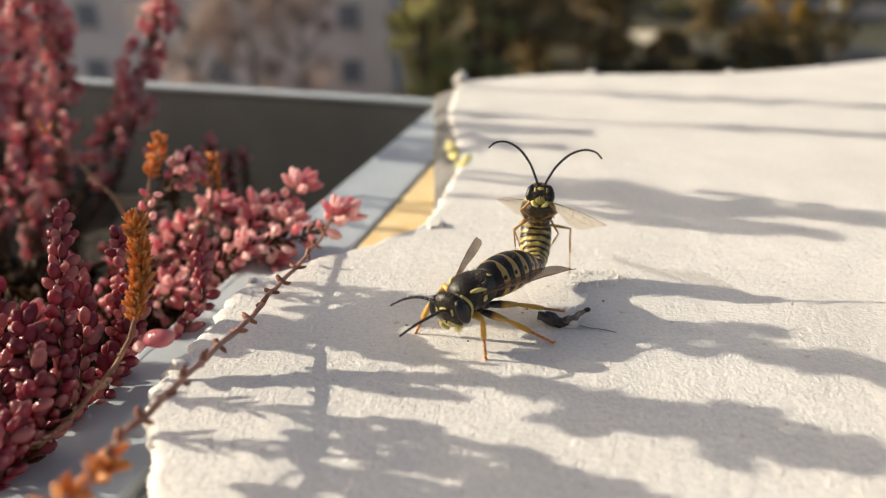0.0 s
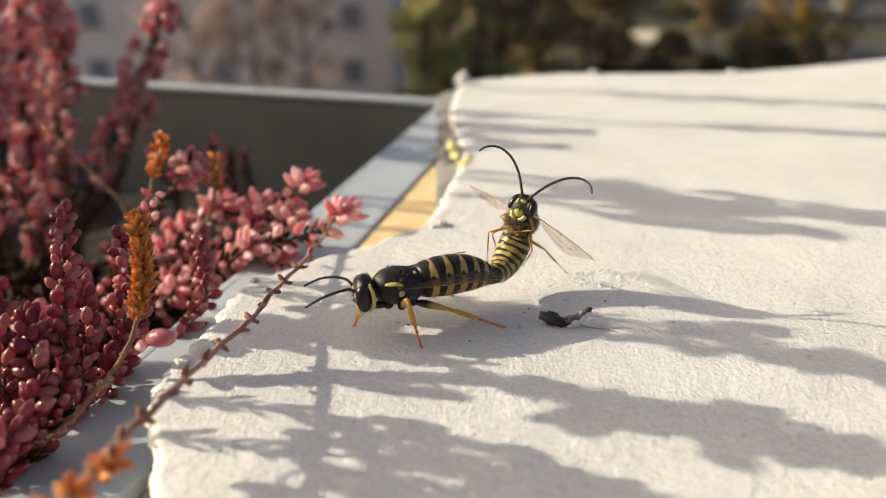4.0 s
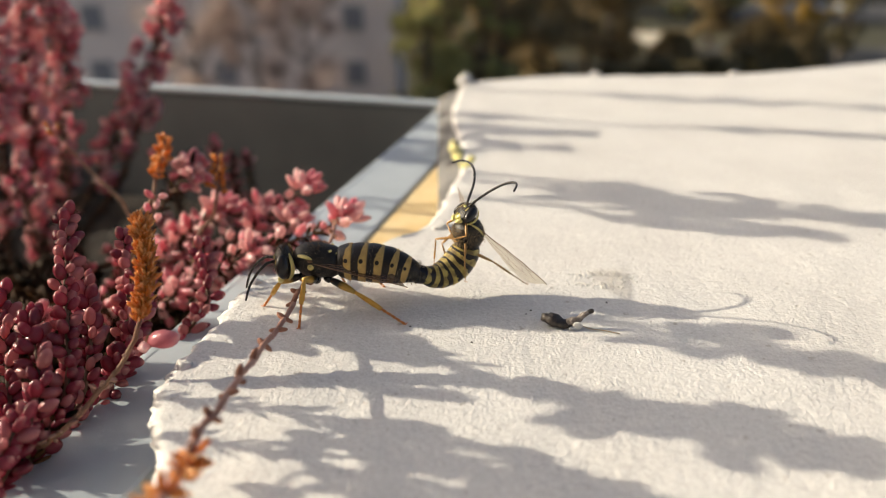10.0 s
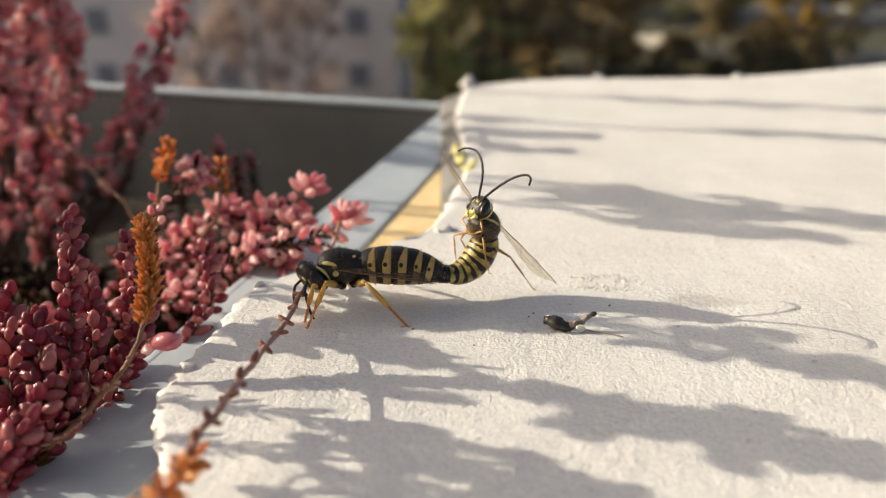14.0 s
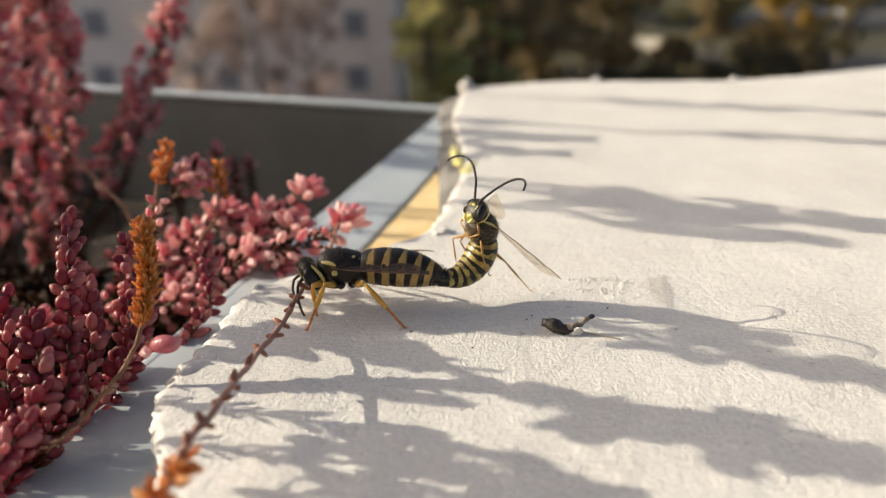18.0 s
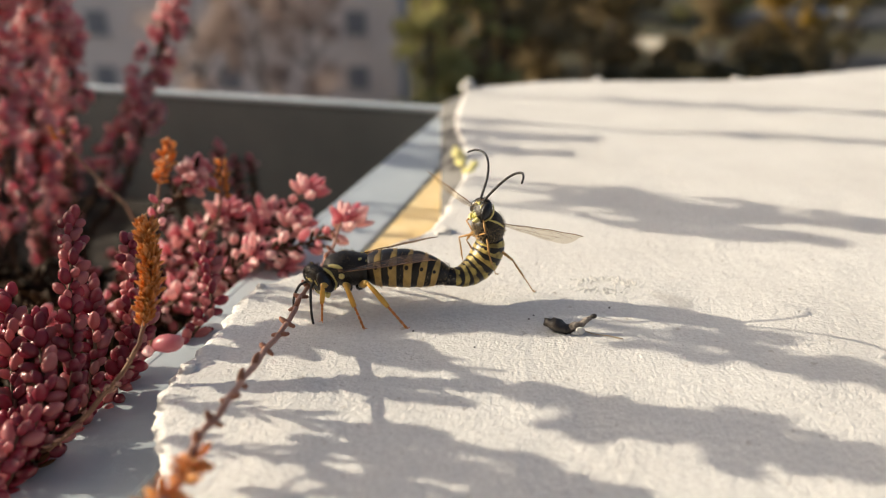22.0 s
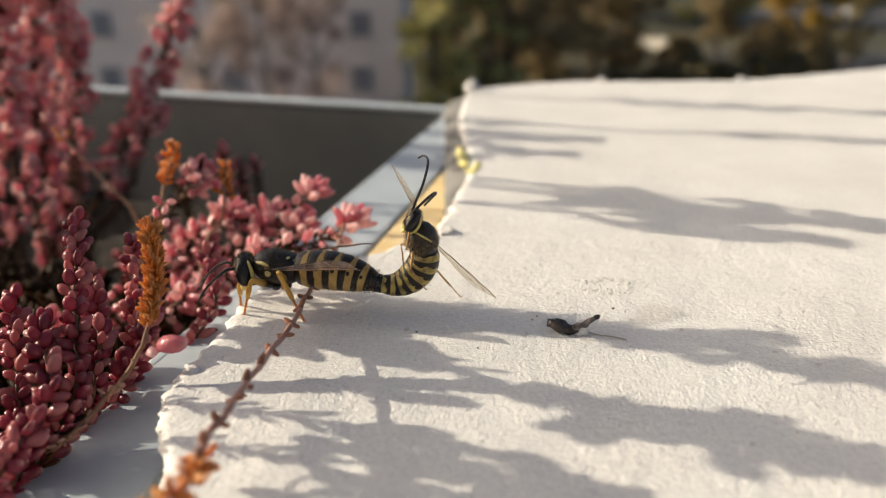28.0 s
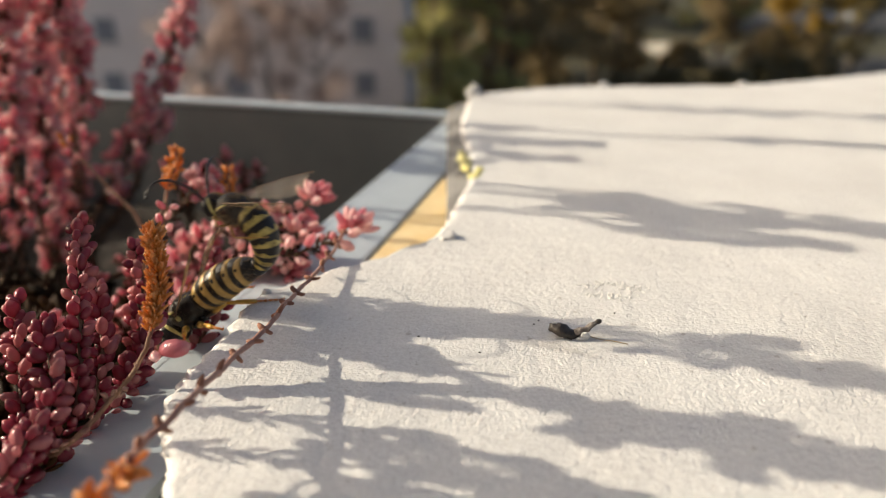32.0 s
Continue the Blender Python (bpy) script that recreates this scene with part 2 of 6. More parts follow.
def build_slab():
    front, right, depth = -60.0, 210.0, -11.0
    rs = np.concatenate([np.linspace(0, 0.30, 16)[:-1], np.linspace(0.30, 0.62, 230)[:-1], np.linspace(0.62, 1, 130)])
    ss = np.concatenate([np.linspace(0, 0.30, 170)[:-1], np.linspace(0.30, 1.0, 130)])
    nu, nv = len(ss), len(rs)
    verts = []
    for j, r in enumerate(rs):
        for i, s in enumerate(ss):
            y0 = front + r * (187 - front)
            jag = 0.55 * noise.noise((y0 * 0.55, 1.3, 0)) + 0.3 * noise.noise((y0 * 1.7, 4.3, 0))
            x = float(along(LEFT_EDGE, y0)) + jag
            x = x * (1 - s) + right * s
            yb = float(along(BACK_EDGE, x)) + 0.8 * noise.noise((x * 0.2, 9.1, 0)) + 0.4 * noise.noise((x * 0.7, 2.1, 0))
            y = front + r * (yb - front)
            z = 0.10 * fbm(x, y, 0.12, 2) + 0.035 * noise.noise((x * 1.6, y * 1.6, 0)) + 0.03 * noise.noise((x * 3.2, y * 3.2, 5))
            # worn, rounded rims
            d = min(s * (right - x if s > 0.9 else 190) * 1.0, (1 - r) * (yb - front))
            soft = 0.9 + 0.5 * noise.noise((x * 0.3, y * 0.3, 7))
            if d < soft:
                z -= (soft - d) ** 2 / soft * 0.55
            verts.append((x, y, z))
    faces = [(j * nu + i, j * nu + i + 1, (j + 1) * nu + i + 1, (j + 1) * nu + i) for j in range(nv - 1) for i in range(nu - 1)]
    # side walls: rough broken faces going down
    loop = [i for i in range(nu)] + [j * nu + nu - 1 for j in range(1, nv)] + [(nv - 1) * nu + i for i in range(nu - 2, -1, -1)] + [j * nu for j in range(nv - 2, 0, -1)]
    prev = loop
    for k, dz in enumerate((0.8, 2.0, 3.5, 5.0, 6.5, 8.5, -depth)):
        ring = []
        for idx in loop:
            x, y, z = verts[idx]
            push = 0.5 + 0.9 * noise.noise((x * 0.25, y * 0.25, dz * 0.3 + 2)) + 0.4 * noise.noise((x * 0.9, y * 0.9, dz))
            left = 1.0 if x < 40 and y < 203 and idx % nu == 0 else 0.0
            ring.append(len(verts))
            bulge = 1.5 * min(1.0, max(0.0, (y - 93) / 6)) * min(1.0, max(0.0, dz - 1.5) / 4)
            verts.append((x + left * (push * min(dz, 3) * 0.25 - bulge), y - (0.3 * push if idx >= (nv - 1) * nu else 0), -dz))
        n = len(loop)
        for i in range(n):
            a, b = prev[i], prev[(i + 1) % n]
            faces.append((a, ring[i], ring[(i + 1) % n], b))
        prev = ring
    faces.append(tuple(prev[::-1]))
    me = bpy.data.meshes.new("rendered_block")
    me.from_pydata([(x * MM, y * MM, z * MM) for x, y, z in verts], [], faces)
    me.update()
    return tagged(link_mesh("rendered_block", me, PLASTER), "white rough-painted block with chipped broken edges beside the planter", "block")


slab = build_slab()

# small lumps of paint on the block
def lump(name, at, size, material, parent=None, seed=0):
    bm = bmesh.new()
    ball(bm, (0, 0, 0), size, None, 14, 10)
    for w in bm.verts:
        w.co += Vector(noise.noise_vector(w.co * 1.1 + Vector((seed * 3.1, 0, 0)))) * min(size) * 0.7
        w.co += Vector(noise.noise_vector(w.co * 3.1 + Vector((seed, 5, 0)))) * min(size) * 0.35
    bmesh.ops.translate(bm, verts=bm.verts, vec=at)
    return part(name, bm, material, parent)


for k, (at, size) in enumerate((((0.4, 87.4, 0.15), (0.9, 1.0, 0.55)), ((-0.6, 87.0, 0.05), (0.6, 0.5, 0.4)), ((7.0, 189.5, 0.4), (2.0, 1.6, 2.0)),
                               ((44.5, 201.6, 0.2), (1.6, 0.8, 1.0)), ((84.5, 202.6, 0.2), (1.6, 0.8, 0.8)), ((-23.6, 54.2, 0.0), (0.8, 0.7, 0.45)),
                               ((-20.9, 71.0, 0.0), (0.7, 0.6, 0.4)))):
    lump("paint_lump", at, size, PLASTER, slab, k)
for k, (at, size) in enumerate((((3.3, 124.0, -0.3), (1.0, 5.0, 0.5)), ((4.6, 116.0, -0.1), (1.3, 2.2, 0.3)), ((5.6, 119.5, -0.05), (0.8, 2.6, 0.25)), ((2.6, 131.0, -0.9), (0.8, 4.0, 0.6)))):
    lump("lichen_patch", at, size, LICHEN, slab, k + 9)["label"] = "crusty pale yellow lichen"
# added grey strip: shade on the block's broken edge beside the rim, as colour
def build_shaded_side():
    ys = [97 + 1.1 * i for i in range(84)]
    verts, faces = [], []
    for y in ys:
        top = float(along(LEFT_EDGE, y))
        foot = -0.3 + 0.35 * noise.noise((y * 0.25, 1, 0)) + 0.2 * noise.noise((y * 0.8, 2, 0))
        fade = min(1.0, (y - 96) / 9)
        foot = min(top - 0.2, top + (foot - top) * fade)
        ring = ((top + 0.6, -1.0), (top - 0.15, -1.3), (top + (foot - top) * 0.55, -2.4), (foot + 0.1, -4.0), (foot, -6.5), (foot + 0.1, -10.5), (top + 0.6, -10.5))
        verts += [(x + 0.3 * noise.noise((y * 0.5, z, 4)), y, z + 0.25 * noise.noise((y * 0.6, z * 2, 8))) for x, z in ring]
    n = len(ring)
    for i in range(len(ys) - 1):
        faces += [(i * n + k, i * n + (k + 1) % n, (i + 1) * n + (k + 1) % n, (i + 1) * n + k) for k in range(n)]
    faces += [tuple(range(n))[::-1], tuple((len(ys) - 1) * n + k for k in range(n))]
    bm = bmesh.new()
    made = [bm.verts.new(v) for v in verts]
    for f in faces:
        bm.faces.new([made[k] for k in f])
    bmesh.ops.recalc_face_normals(bm, faces=bm.faces)
    return bm


part("mortar_edge", build_shaded_side(), SHADED_SIDE, slab, "grey strip with the shade on the block's side put in")
# a scuffed patch of loose grains
grains = bmesh.new()
rng = random.Random(5)
for k in range(190):
    a, r = rng.uniform(0, 6.28), rng.gauss(1.0, 0.3)
    ball(grains, (18.6 + 3.0 * r * math.cos(a), 71.6 + 1.7 * r * math.sin(a), 0.05), [rng.uniform(0.05, 0.17) for _ in range(3)], None, 6, 4)
tagged(part("loose_grains", grains, WHITE_BIT), "loose pale grains on a scuffed patch", "grains", kind="stuff")


def build_debris():
    top = empty("dry_debris")
    top.location = (12.9 * MM, 60.9 * MM, 0)
    def crumple(bm, amount):
        for w in bm.verts:
            w.co += Vector(noise.noise_vector(w.co * 1.3)) * amount + Vector(noise.noise_vector(w.co * 3.7)) * amount * 0.6
        return bm

    bm = bmesh.new()
    sweep(bm, spline([(-2.7, 0.5, 1.0), (-1.9, 0.3, 0.85), (-0.9, 0.1, 0.55), (0.1, 0, 0.4), (0.8, -0.1, 0.45)], 5), [0.12 + 0.62 * math.sin(math.pi * min(0.95, 0.1 + i / 21)) for i in range(21)],
          [0.10 + 0.48 * math.sin(math.pi * min(0.95, 0.12 + i / 21)) for i in range(21)], 9)
    part("shrivelled_body", crumple(bm, 0.22), DARK_BIT, top)
    bm = bmesh.new()
    sweep(bm, spline([(-0.2, 0.05, 0.45), (0.7, 0.0, 0.8), (1.5, 0.15, 1.2), (2.0, 0.3, 1.5)], 4), [0.4, 0.42, 0.42, 0.4, 0.38, 0.36, 0.34, 0.31, 0.28, 0.25, 0.22, 0.2, 0.15], None, 8)
    stalk = part("raised_stalk", crumple(bm, 0.16), PALE_BIT, top, "mottled grey-brown curled stalk")
    bm = bmesh.new()
    ball(bm, (2.25, 0.38, 1.65), (0.42, 0.25, 0.24), Matrix.Rotation(-0.4, 3, "Y"), 9, 7)
    part("stalk_tip", crumple(bm, 0.1), DARK_BIT, stalk, "black tip")
    for at, size in (((0.9, -0.45, 0.4), (0.5, 0.1, 0.5)), ((-2.1, 0.6, 1.15), (0.28, 0.12, 0.3)), ((0.45, -0.55, 0.16), (0.4, 0.16, 0.16))):
        bm = bmesh.new()
        ball(bm, at, size, None, 9, 7)
        part("pale_flake", crumple(bm, 0.12), WHITE_BIT, top, "whitish flaky remnant")
    bm = bmesh.new()
    sweep(bm, spline([(1.0, 0.0, 0.35), (2.3, -0.5, 0.12), (3.6, -0.8, 0.1), (5.0, -1.4, 0.09)], 4), 0.06, None, 6)
    part("fibre", bm, STRAW, top)
    return tagged(top, "shrivelled black scrap of dry debris on the block", "debris")


build_debris()
for x, y in ((9.0, 63.5), (9.6, 64.3), (-3.0, 61.0), (18.0, 66.0), (3.1, 58.0)):
    lump("dark_speck", (x, y, 0.05), (0.12, 0.1, 0.08), DARK_BIT, slab, int(x * 3))

# ---- planter box, its frame turned 15 degrees ----
PLANTER = pose(0, 0, 0, 0, 0, -15)


def plate(name, lo, hi, material, parent, bevel=0.4, label=""):
    return part(name, box(bmesh.new(), lo, hi, bevel), material, parent, label, smooth=False)


def build_planter():
    top = empty("planter_box")
    top.matrix_world = PLANTER
    plate("side_wall", (-48.6, -150, -118), (-47.4, 182, -8.5), METAL_SHADED, top)
    plate("side_wall", (-232, -150, -118), (-230.8, 182, -8.5), METAL_SHADED, top)
    plate("end_wall", (-232, 182.2, -118), (-36, 183.6, -6.6), METAL_SHADED, top, 0.3, "end wall, its grey darkened for the shade inside")
    plate("end_wall", (-232, -151.4, -118), (-36, -150.2, -8.5), METAL_SHADED, top)
    plate("bottom", (-230.6, -150, -120), (-48.8, 182, -118.3), METAL_SHADED, top)
    rim = plate("rim", (-48.2, -152, -7.6), (-36.2, 176.5, -6.0), METAL, top, 0.5, "flat grey-blue metal rim")
    plate("rim_lip", (-48.6, -152, -8.4), (-47.2, 176.5, -5.93), METAL, rim, 0.4)
    plate("rim_edge", (-36.7, -152, -9.2), (-36.0, 176.5, -7.7), METAL, rim, 0.2)
    plate("corner_cap", (-48.8, 176.7, -9.0), (-35.6, 187.5, -5.3), LIT_CAP, top, 1.2, "whitish corner cap, its sunlit brightness put into the colour")
    plate("end_rim", (-232, 182.0, -6.5), (-49.0, 186.5, -5.2), METAL, top, 0.4)
    plate("rim", (-244, -152, -7.6), (-231, 181.6, -6.0), METAL, top, 0.5)
    return tagged(top, "grey-blue metal planter box full of heather", "planter")


build_planter()
soil = bmesh.new()
bmesh.ops.create_grid(soil, x_segments=70, y_segments=110, size=0.5)
for w in soil.verts:
    w.co = Vector((-139.6 + w.co.x * 180.8, 16 + w.co.y * 330, -42))
    w.co.z += 5 * noise.noise(w.co * 0.06) + 1.5 * noise.noise(w.co * 0.4)
soil_ob = tagged(part("soil", soil, SOIL), "dark peaty potting soil in the planter", "soil", kind="stuff")
soil_ob.matrix_world = PLANTER
# the board fills the wedge between rim and block
board = bmesh.new()
outline = [(-35.7, 170), (-35.7, 60)]
for y in range(60, 171, 5):
    edge = float(along(LEFT_EDGE, y / math.cos(radians(15)) - 6))
    yy = (y - edge * math.sin(radians(-15)) * -1) / math.cos(radians(15))
    edge = float(along(LEFT_EDGE, yy))
    x_turned = edge * math.cos(radians(15)) - yy * math.sin(radians(15))
    outline.append((max(-34.8, x_turned - 1.2), y))
low = [board.verts.new((x, y, -11.1)) for x, y in outline]
high = [board.verts.new((x, y, -6.35)) for x, y in outline]
board.faces.new(high)
board.faces.new(low[::-1])
for k in range(len(low)):
    board.faces.new((low[k], low[k - 1], high[k - 1], high[k]))
bmesh.ops.recalc_face_normals(board, faces=board.faces)
board_ob = tagged(part("wooden_board", board, OCHRE, None, "", False), "ochre wooden board wedged beside the planter rim", "board")
board_ob.matrix_world = PLANTER
# ---- the balcony wall that carries all, the yard and houses beyond ----
WALL_PAINT = plain("pale_wall_paint", (0.5, 0.48, 0.44), (0.62, 0.6, 0.56), 3, 0.9, 0.0, 0.001, 60)
GRASS = plain("autumn_grass", (0.035, 0.036, 0.016), (0.07, 0.062, 0.03), 0.35, 0.95, 0.0, 0.02, 8)
ASPHALT = plain("asphalt", (0.05, 0.05, 0.052), (0.085, 0.083, 0.082), 0.6, 0.9, 0.0, 0.004, 40)
FACADE = plain("grey_brown_render", (0.80, 0.70, 0.66), (0.92, 0.82, 0.77), 0.35, 0.9, 0.0, 0.004, 12)
PALE_TRIM = plain("window_trim", (0.30, 0.29, 0.30), (0.42, 0.40, 0.41), 4, 0.6)
ROOF = plain("roof_tiles", (0.10, 0.05, 0.035), (0.18, 0.09, 0.06), 3, 0.85)
BARK = plain("bark", (0.05, 0.038, 0.028), (0.12, 0.09, 0.065), 6, 0.95, 0.0, 0.01, 30)
PANE = Nodes("window_glass", 0.06, 0.0, 0.9).colour((0.26, 0.27, 0.31)).mat
CAR_PAINT = Nodes("silver_car_paint", 0.28, 0.4).colour((0.55, 0.6, 0.66)).mat
RUBBER = plain("rubber", (0.015, 0.015, 0.016), (0.03, 0.03, 0.03), 40, 0.85)


def leaf_material(name, lo, hi, thin=0.45):
    k = Nodes(name, 0.7)
    c = k.ramp(k.random(True), (0.0, lo), (1.0, hi))
    k.colour(c)
    if thin:
        glow = k.t.nodes.new("ShaderNodeBsdfTranslucent")
        k.put(c, glow.inputs[0])
        both = k.t.nodes.new("ShaderNodeMixShader")
        both.inputs[0].default_value = thin
        k.t.links.new(k.b.outputs[0], both.inputs[1])
        k.t.links.new(glow.outputs[0], both.inputs[2])
        k.t.links.new(both.outputs[0], k.t.nodes["Material Output"].inputs[0])
    return k.mat


LEAVES = (leaf_material("olive_leaves", (0.26, 0.25, 0.09), (0.60, 0.54, 0.22)), leaf_material("brown_leaves", (0.17, 0.125, 0.06), (0.36, 0.27, 0.13)),
          leaf_material("yellow_leaves", (0.22, 0.13, 0.02), (0.5, 0.33, 0.06)), leaf_material("dark_leaves", (0.11, 0.095, 0.045), (0.25, 0.20, 0.10)))

GROUND_Z = -10.0


def metres(name, bm, material, parent=None, label="", smooth=False):
    me = bpy.data.meshes.new(name)
    bm.to_mesh(me)
    bm.free()
    return link_mesh(name, me, material, parent, label, smooth)


def ground_patch(name, x0, y0, x1, y1, z, material, label, category, cuts=1):
    bm = bmesh.new()
    bmesh.ops.create_grid(bm, x_segments=cuts, y_segments=cuts, size=0.5)
    for w in bm.verts:
        w.co = Vector(((x0 + x1) / 2 + w.co.x * (x1 - x0), (y0 + y1) / 2 + w.co.y * (y1 - y0), z))
    return tagged(metres(name, bm, material), label, category, kind="structure")


ground_patch("ground", -900, -900, 900, 1500, GROUND_Z, GRASS, "mown autumn lawn and scrub reaching far off", "ground", 8)
ground_patch("road", 22, 58, 90, 72, GROUND_Z + 0.03, ASPHALT, "grey asphalt yard road", "road")
ground_patch("road_far", 40, 96, 160, 125, GROUND_Z + 0.03, ASPHALT, "grey asphalt parking place", "road")

bm = bmesh.new()
box(bm, (-4.0, -0.75, GROUND_Z), (4.0, 0.30, -0.1225), 0.0)
balcony = tagged(metres("wall_balcony", bm, WALL_PAINT), "pale painted balcony wall carrying planter and block", "wall", kind="structure")
balcony.matrix_world = PLANTER
bm = bmesh.new()
box(bm, (-4.0, -2.8, GROUND_Z), (4.0, -2.4, 3.2), 0.0)
house_wall = tagged(metres("wall_house", bm, WALL_PAINT), "pale painted house wall behind the balcony", "wall", kind="structure")
house_wall.matrix_world = PLANTER
bm = bmesh.new()
box(bm, (-4.0, -2.396, -1.3), (4.0, -0.754, -1.1), 0.0)
balcony_floor = tagged(metres("floor_balcony", bm, WALL_PAINT), "pale balcony floor between house and parapet", "floor", kind="structure")
balcony_floor.matrix_world = PLANTER
bm = bmesh.new()
box(bm, (-0.0412, -0.7, -0.122), (0.6, 0.183, -0.0112), 0.002)
sill = tagged(metres("wall_sill", bm, WALL_PAINT), "pale painted sill under the white block", "sill", kind="structure")
sill.matrix_world = PLANTER


def building(name, x0, x1, y, z1, columns, rows, label):
    """A block of flats: wall, roof, windows each with frame, sill and panes."""
    top = empty(name)
    top.location = (x0, y, GROUND_Z)
    w, h = x1 - x0, z1 - GROUND_Z
    bm = bmesh.new()
    box(bm, (0, 0, 0), (w, 12, h))
    metres("wall", bm, FACADE, top)
    bm = bmesh.new()
    a = [bm.verts.new(q) for q in ((-0.5, -0.6, h), (w + 0.5, -0.6, h), (w + 0.5, 12.6, h), (-0.5, 12.6, h), (-0.5, 6, h + 3.4), (w + 0.5, 6, h + 3.4))]
    for q in ((0, 1, 5, 4), (2, 3, 4, 5), (0, 4, 3), (1, 2, 5), (3, 2, 1, 0)):
        bm.faces.new([a[i] for i in q])
    metres("roof", bm, ROOF, top)
    for cx in columns:
        for cz in rows:
            bm = bmesh.new()
            for lo, hi in (((-0.75, -0.05, -0.8), (0.75, 0.02, -0.68)), ((-0.75, -0.05, 0.68), (0.75, 0.02, 0.8)), ((-0.75, -0.05, -0.68), (-0.63, 0.02, 0.68)),
                           ((0.63, -0.05, -0.68), (0.75, 0.02, 0.68)), ((-0.05, -0.05, -0.68), (0.05, 0.02, 0.68))):
                box(bm, lo, hi)
            frame_ob = metres("window", bm, PALE_TRIM, top)
            frame_ob.location = (cx - x0, 0, cz - GROUND_Z)
            frame_ob.scale = (0.72, 1, 0.72)
            for px in (-0.34, 0.34):
                bm = bmesh.new()
                box(bm, (px - 0.285, -0.03, -0.675), (px + 0.285, -0.004, 0.675))
                metres("pane", bm, PANE, frame_ob)
            bm = bmesh.new()
            box(bm, (-0.85, -0.16, -0.9), (0.85, 0.01, -0.81))
            metres("window_sill", bm, PALE_TRIM, frame_ob)
    return tagged(top, label, "house")


building("apartment_building", -34, -2.25, 37.0, 4.6, [-30.4, -24.0, -17.6, -11.1, -4.4], [-6.4, -3.65, -0.9, 1.9], "grey-brown rendered apartment building in shade")


def tree(name, x, y, height, spread, leaves, seed, label, count=1700, leaf=0.16, low=0.25, stem=0.028):
    rng = random.Random(seed)
    top = empty(name)
    top.location = (x, y, GROUND_Z)
    bm = bmesh.new()
    sweep(bm, spline([(0, 0, -0.1), (0.1, 0, height * 0.3), (-0.1, 0.1, height * 0.6), (0, 0, height * 0.9)], 4),
          [0.03 + stem * height * (1 - i / 12.5) ** 1.1 for i in range(13)], None, 8)
    for k in range(9):
        a, h0 = rng.uniform(0, 6.28), height * rng.uniform(low, 0.75)
        e = Vector((math.cos(a), math.sin(a), rng.uniform(0.4, 1.1))) * spread * 0.75
        sweep(bm, spline([(0, 0, h0), e * 0.5 + Vector((0, 0, h0)), e + Vector((0, 0, h0 + 0.3))], 3), [0.09, 0.08, 0.07, 0.05, 0.04, 0.03, 0.02], None, 6)
    metres("trunk", bm, BARK, top, "", True)
    clumps = []
    for k in range(26):
        a, r = rng.uniform(0, 6.28), spread * math.sqrt(rng.uniform(0.02, 1))
        z = height * rng.uniform(low, 1.0)
        r *= 1.05 - 0.6 * abs((z / height - low) / (1 - low) - 0.4)
        clumps.append((Vector((r * math.cos(a), r * math.sin(a), z)), spread * rng.uniform(0.16, 0.36)))
    verts, faces = [], []
    for k in range(count):
        c, r = rng.choice(clumps)
        p = c + Vector((rng.gauss(0, 1), rng.gauss(0, 1), rng.gauss(0, 0.8))) * r * 0.6
        u = Vector((rng.gauss(0, 1), rng.gauss(0, 1), rng.gauss(0, 1))).normalized()
        v = u.orthogonal().normalized()
        s = leaf * rng.uniform(0.6, 1.5)
        i = len(verts)
        verts += [p - u * s, p + v * s * 0.5, p + u * s, p - v * s * 0.5]
        faces += [(i, i + 1, i + 2, i + 3)]
    me = bpy.data.meshes.new("crown")
    me.from_pydata(verts, [], faces)
    link_mesh("crown", me, leaves, top, "", False)
    return tagged(top, label, "tree", group="trees in the yard")


for k, (x, y, height, spread, kind, leaf, text) in enumerate((
        (-0.6, 33.0, 10.5, 1.5, 0, 0.2, "slender tree with olive-green autumn leaves"), (0.6, 36.0, 10.0, 1.3, 0, 0.2, "slender tree with olive-green autumn leaves"), (2.3, 37.0, 10.2, 1.5, 0, 0.2, "slender tree with olive-green autumn leaves"),
        (4.0, 46.0, 11.5, 3.4, 1, 0.3, "broad tree with brown thinning leaves"), (7.6, 52.0, 11.5, 3.6, 1, 0.3, "broad tree with brown thinning leaves"),
        (11.5, 56.0, 10.5, 3.2, 1, 0.3, "broad tree with brown thinning leaves"), (14.5, 62.0, 12.5, 2.8, 1, 0.3, "broad tree with brown thinning leaves"),
        (31.2, 63.0, 12.5, 3.0, 2, 0.3, "tree with golden-yellow autumn leaves"), (24.5, 98.0, 13.0, 5.5, 1, 0.5, "broad tree with brown thinning leaves"),
        (37, 104.0, 13.0, 6.0, 0, 0.5, "tall tree with olive-green autumn leaves"), (27.0, 72.0, 10.5, 2.6, 1, 0.3, "broad tree with brown thinning leaves"),
        (-2.5, 62.0, 13, 4.5, 0, 0.35, "tall tree with olive-green autumn leaves"), (56, 132.0, 19, 8, 3, 0.6, "dark leafy tree at the far side"),
        (70, 138.0, 19, 8, 3, 0.6, "dark leafy tree at the far side"), (84, 140.0, 19, 8, 3, 0.6, "dark leafy tree at the far side"),
        (36.5, 65.0, 13.0, 2.0, 3, 0.3, "dark narrow tree beside the road"),
        (15, 118.0, 16, 8, 1, 0.6, "broad tree with brown thinning leaves"), (3, 110.0, 16, 8, 1, 0.6, "broad tree with brown thinning leaves"))):
    tree("tree", x, y, height, spread, LEAVES[kind], 3 + k, text, 2600, leaf, 0.06)
BARE = leaf_material("pale_brown_twigs", (0.34, 0.26, 0.23), (0.58, 0.46, 0.40))
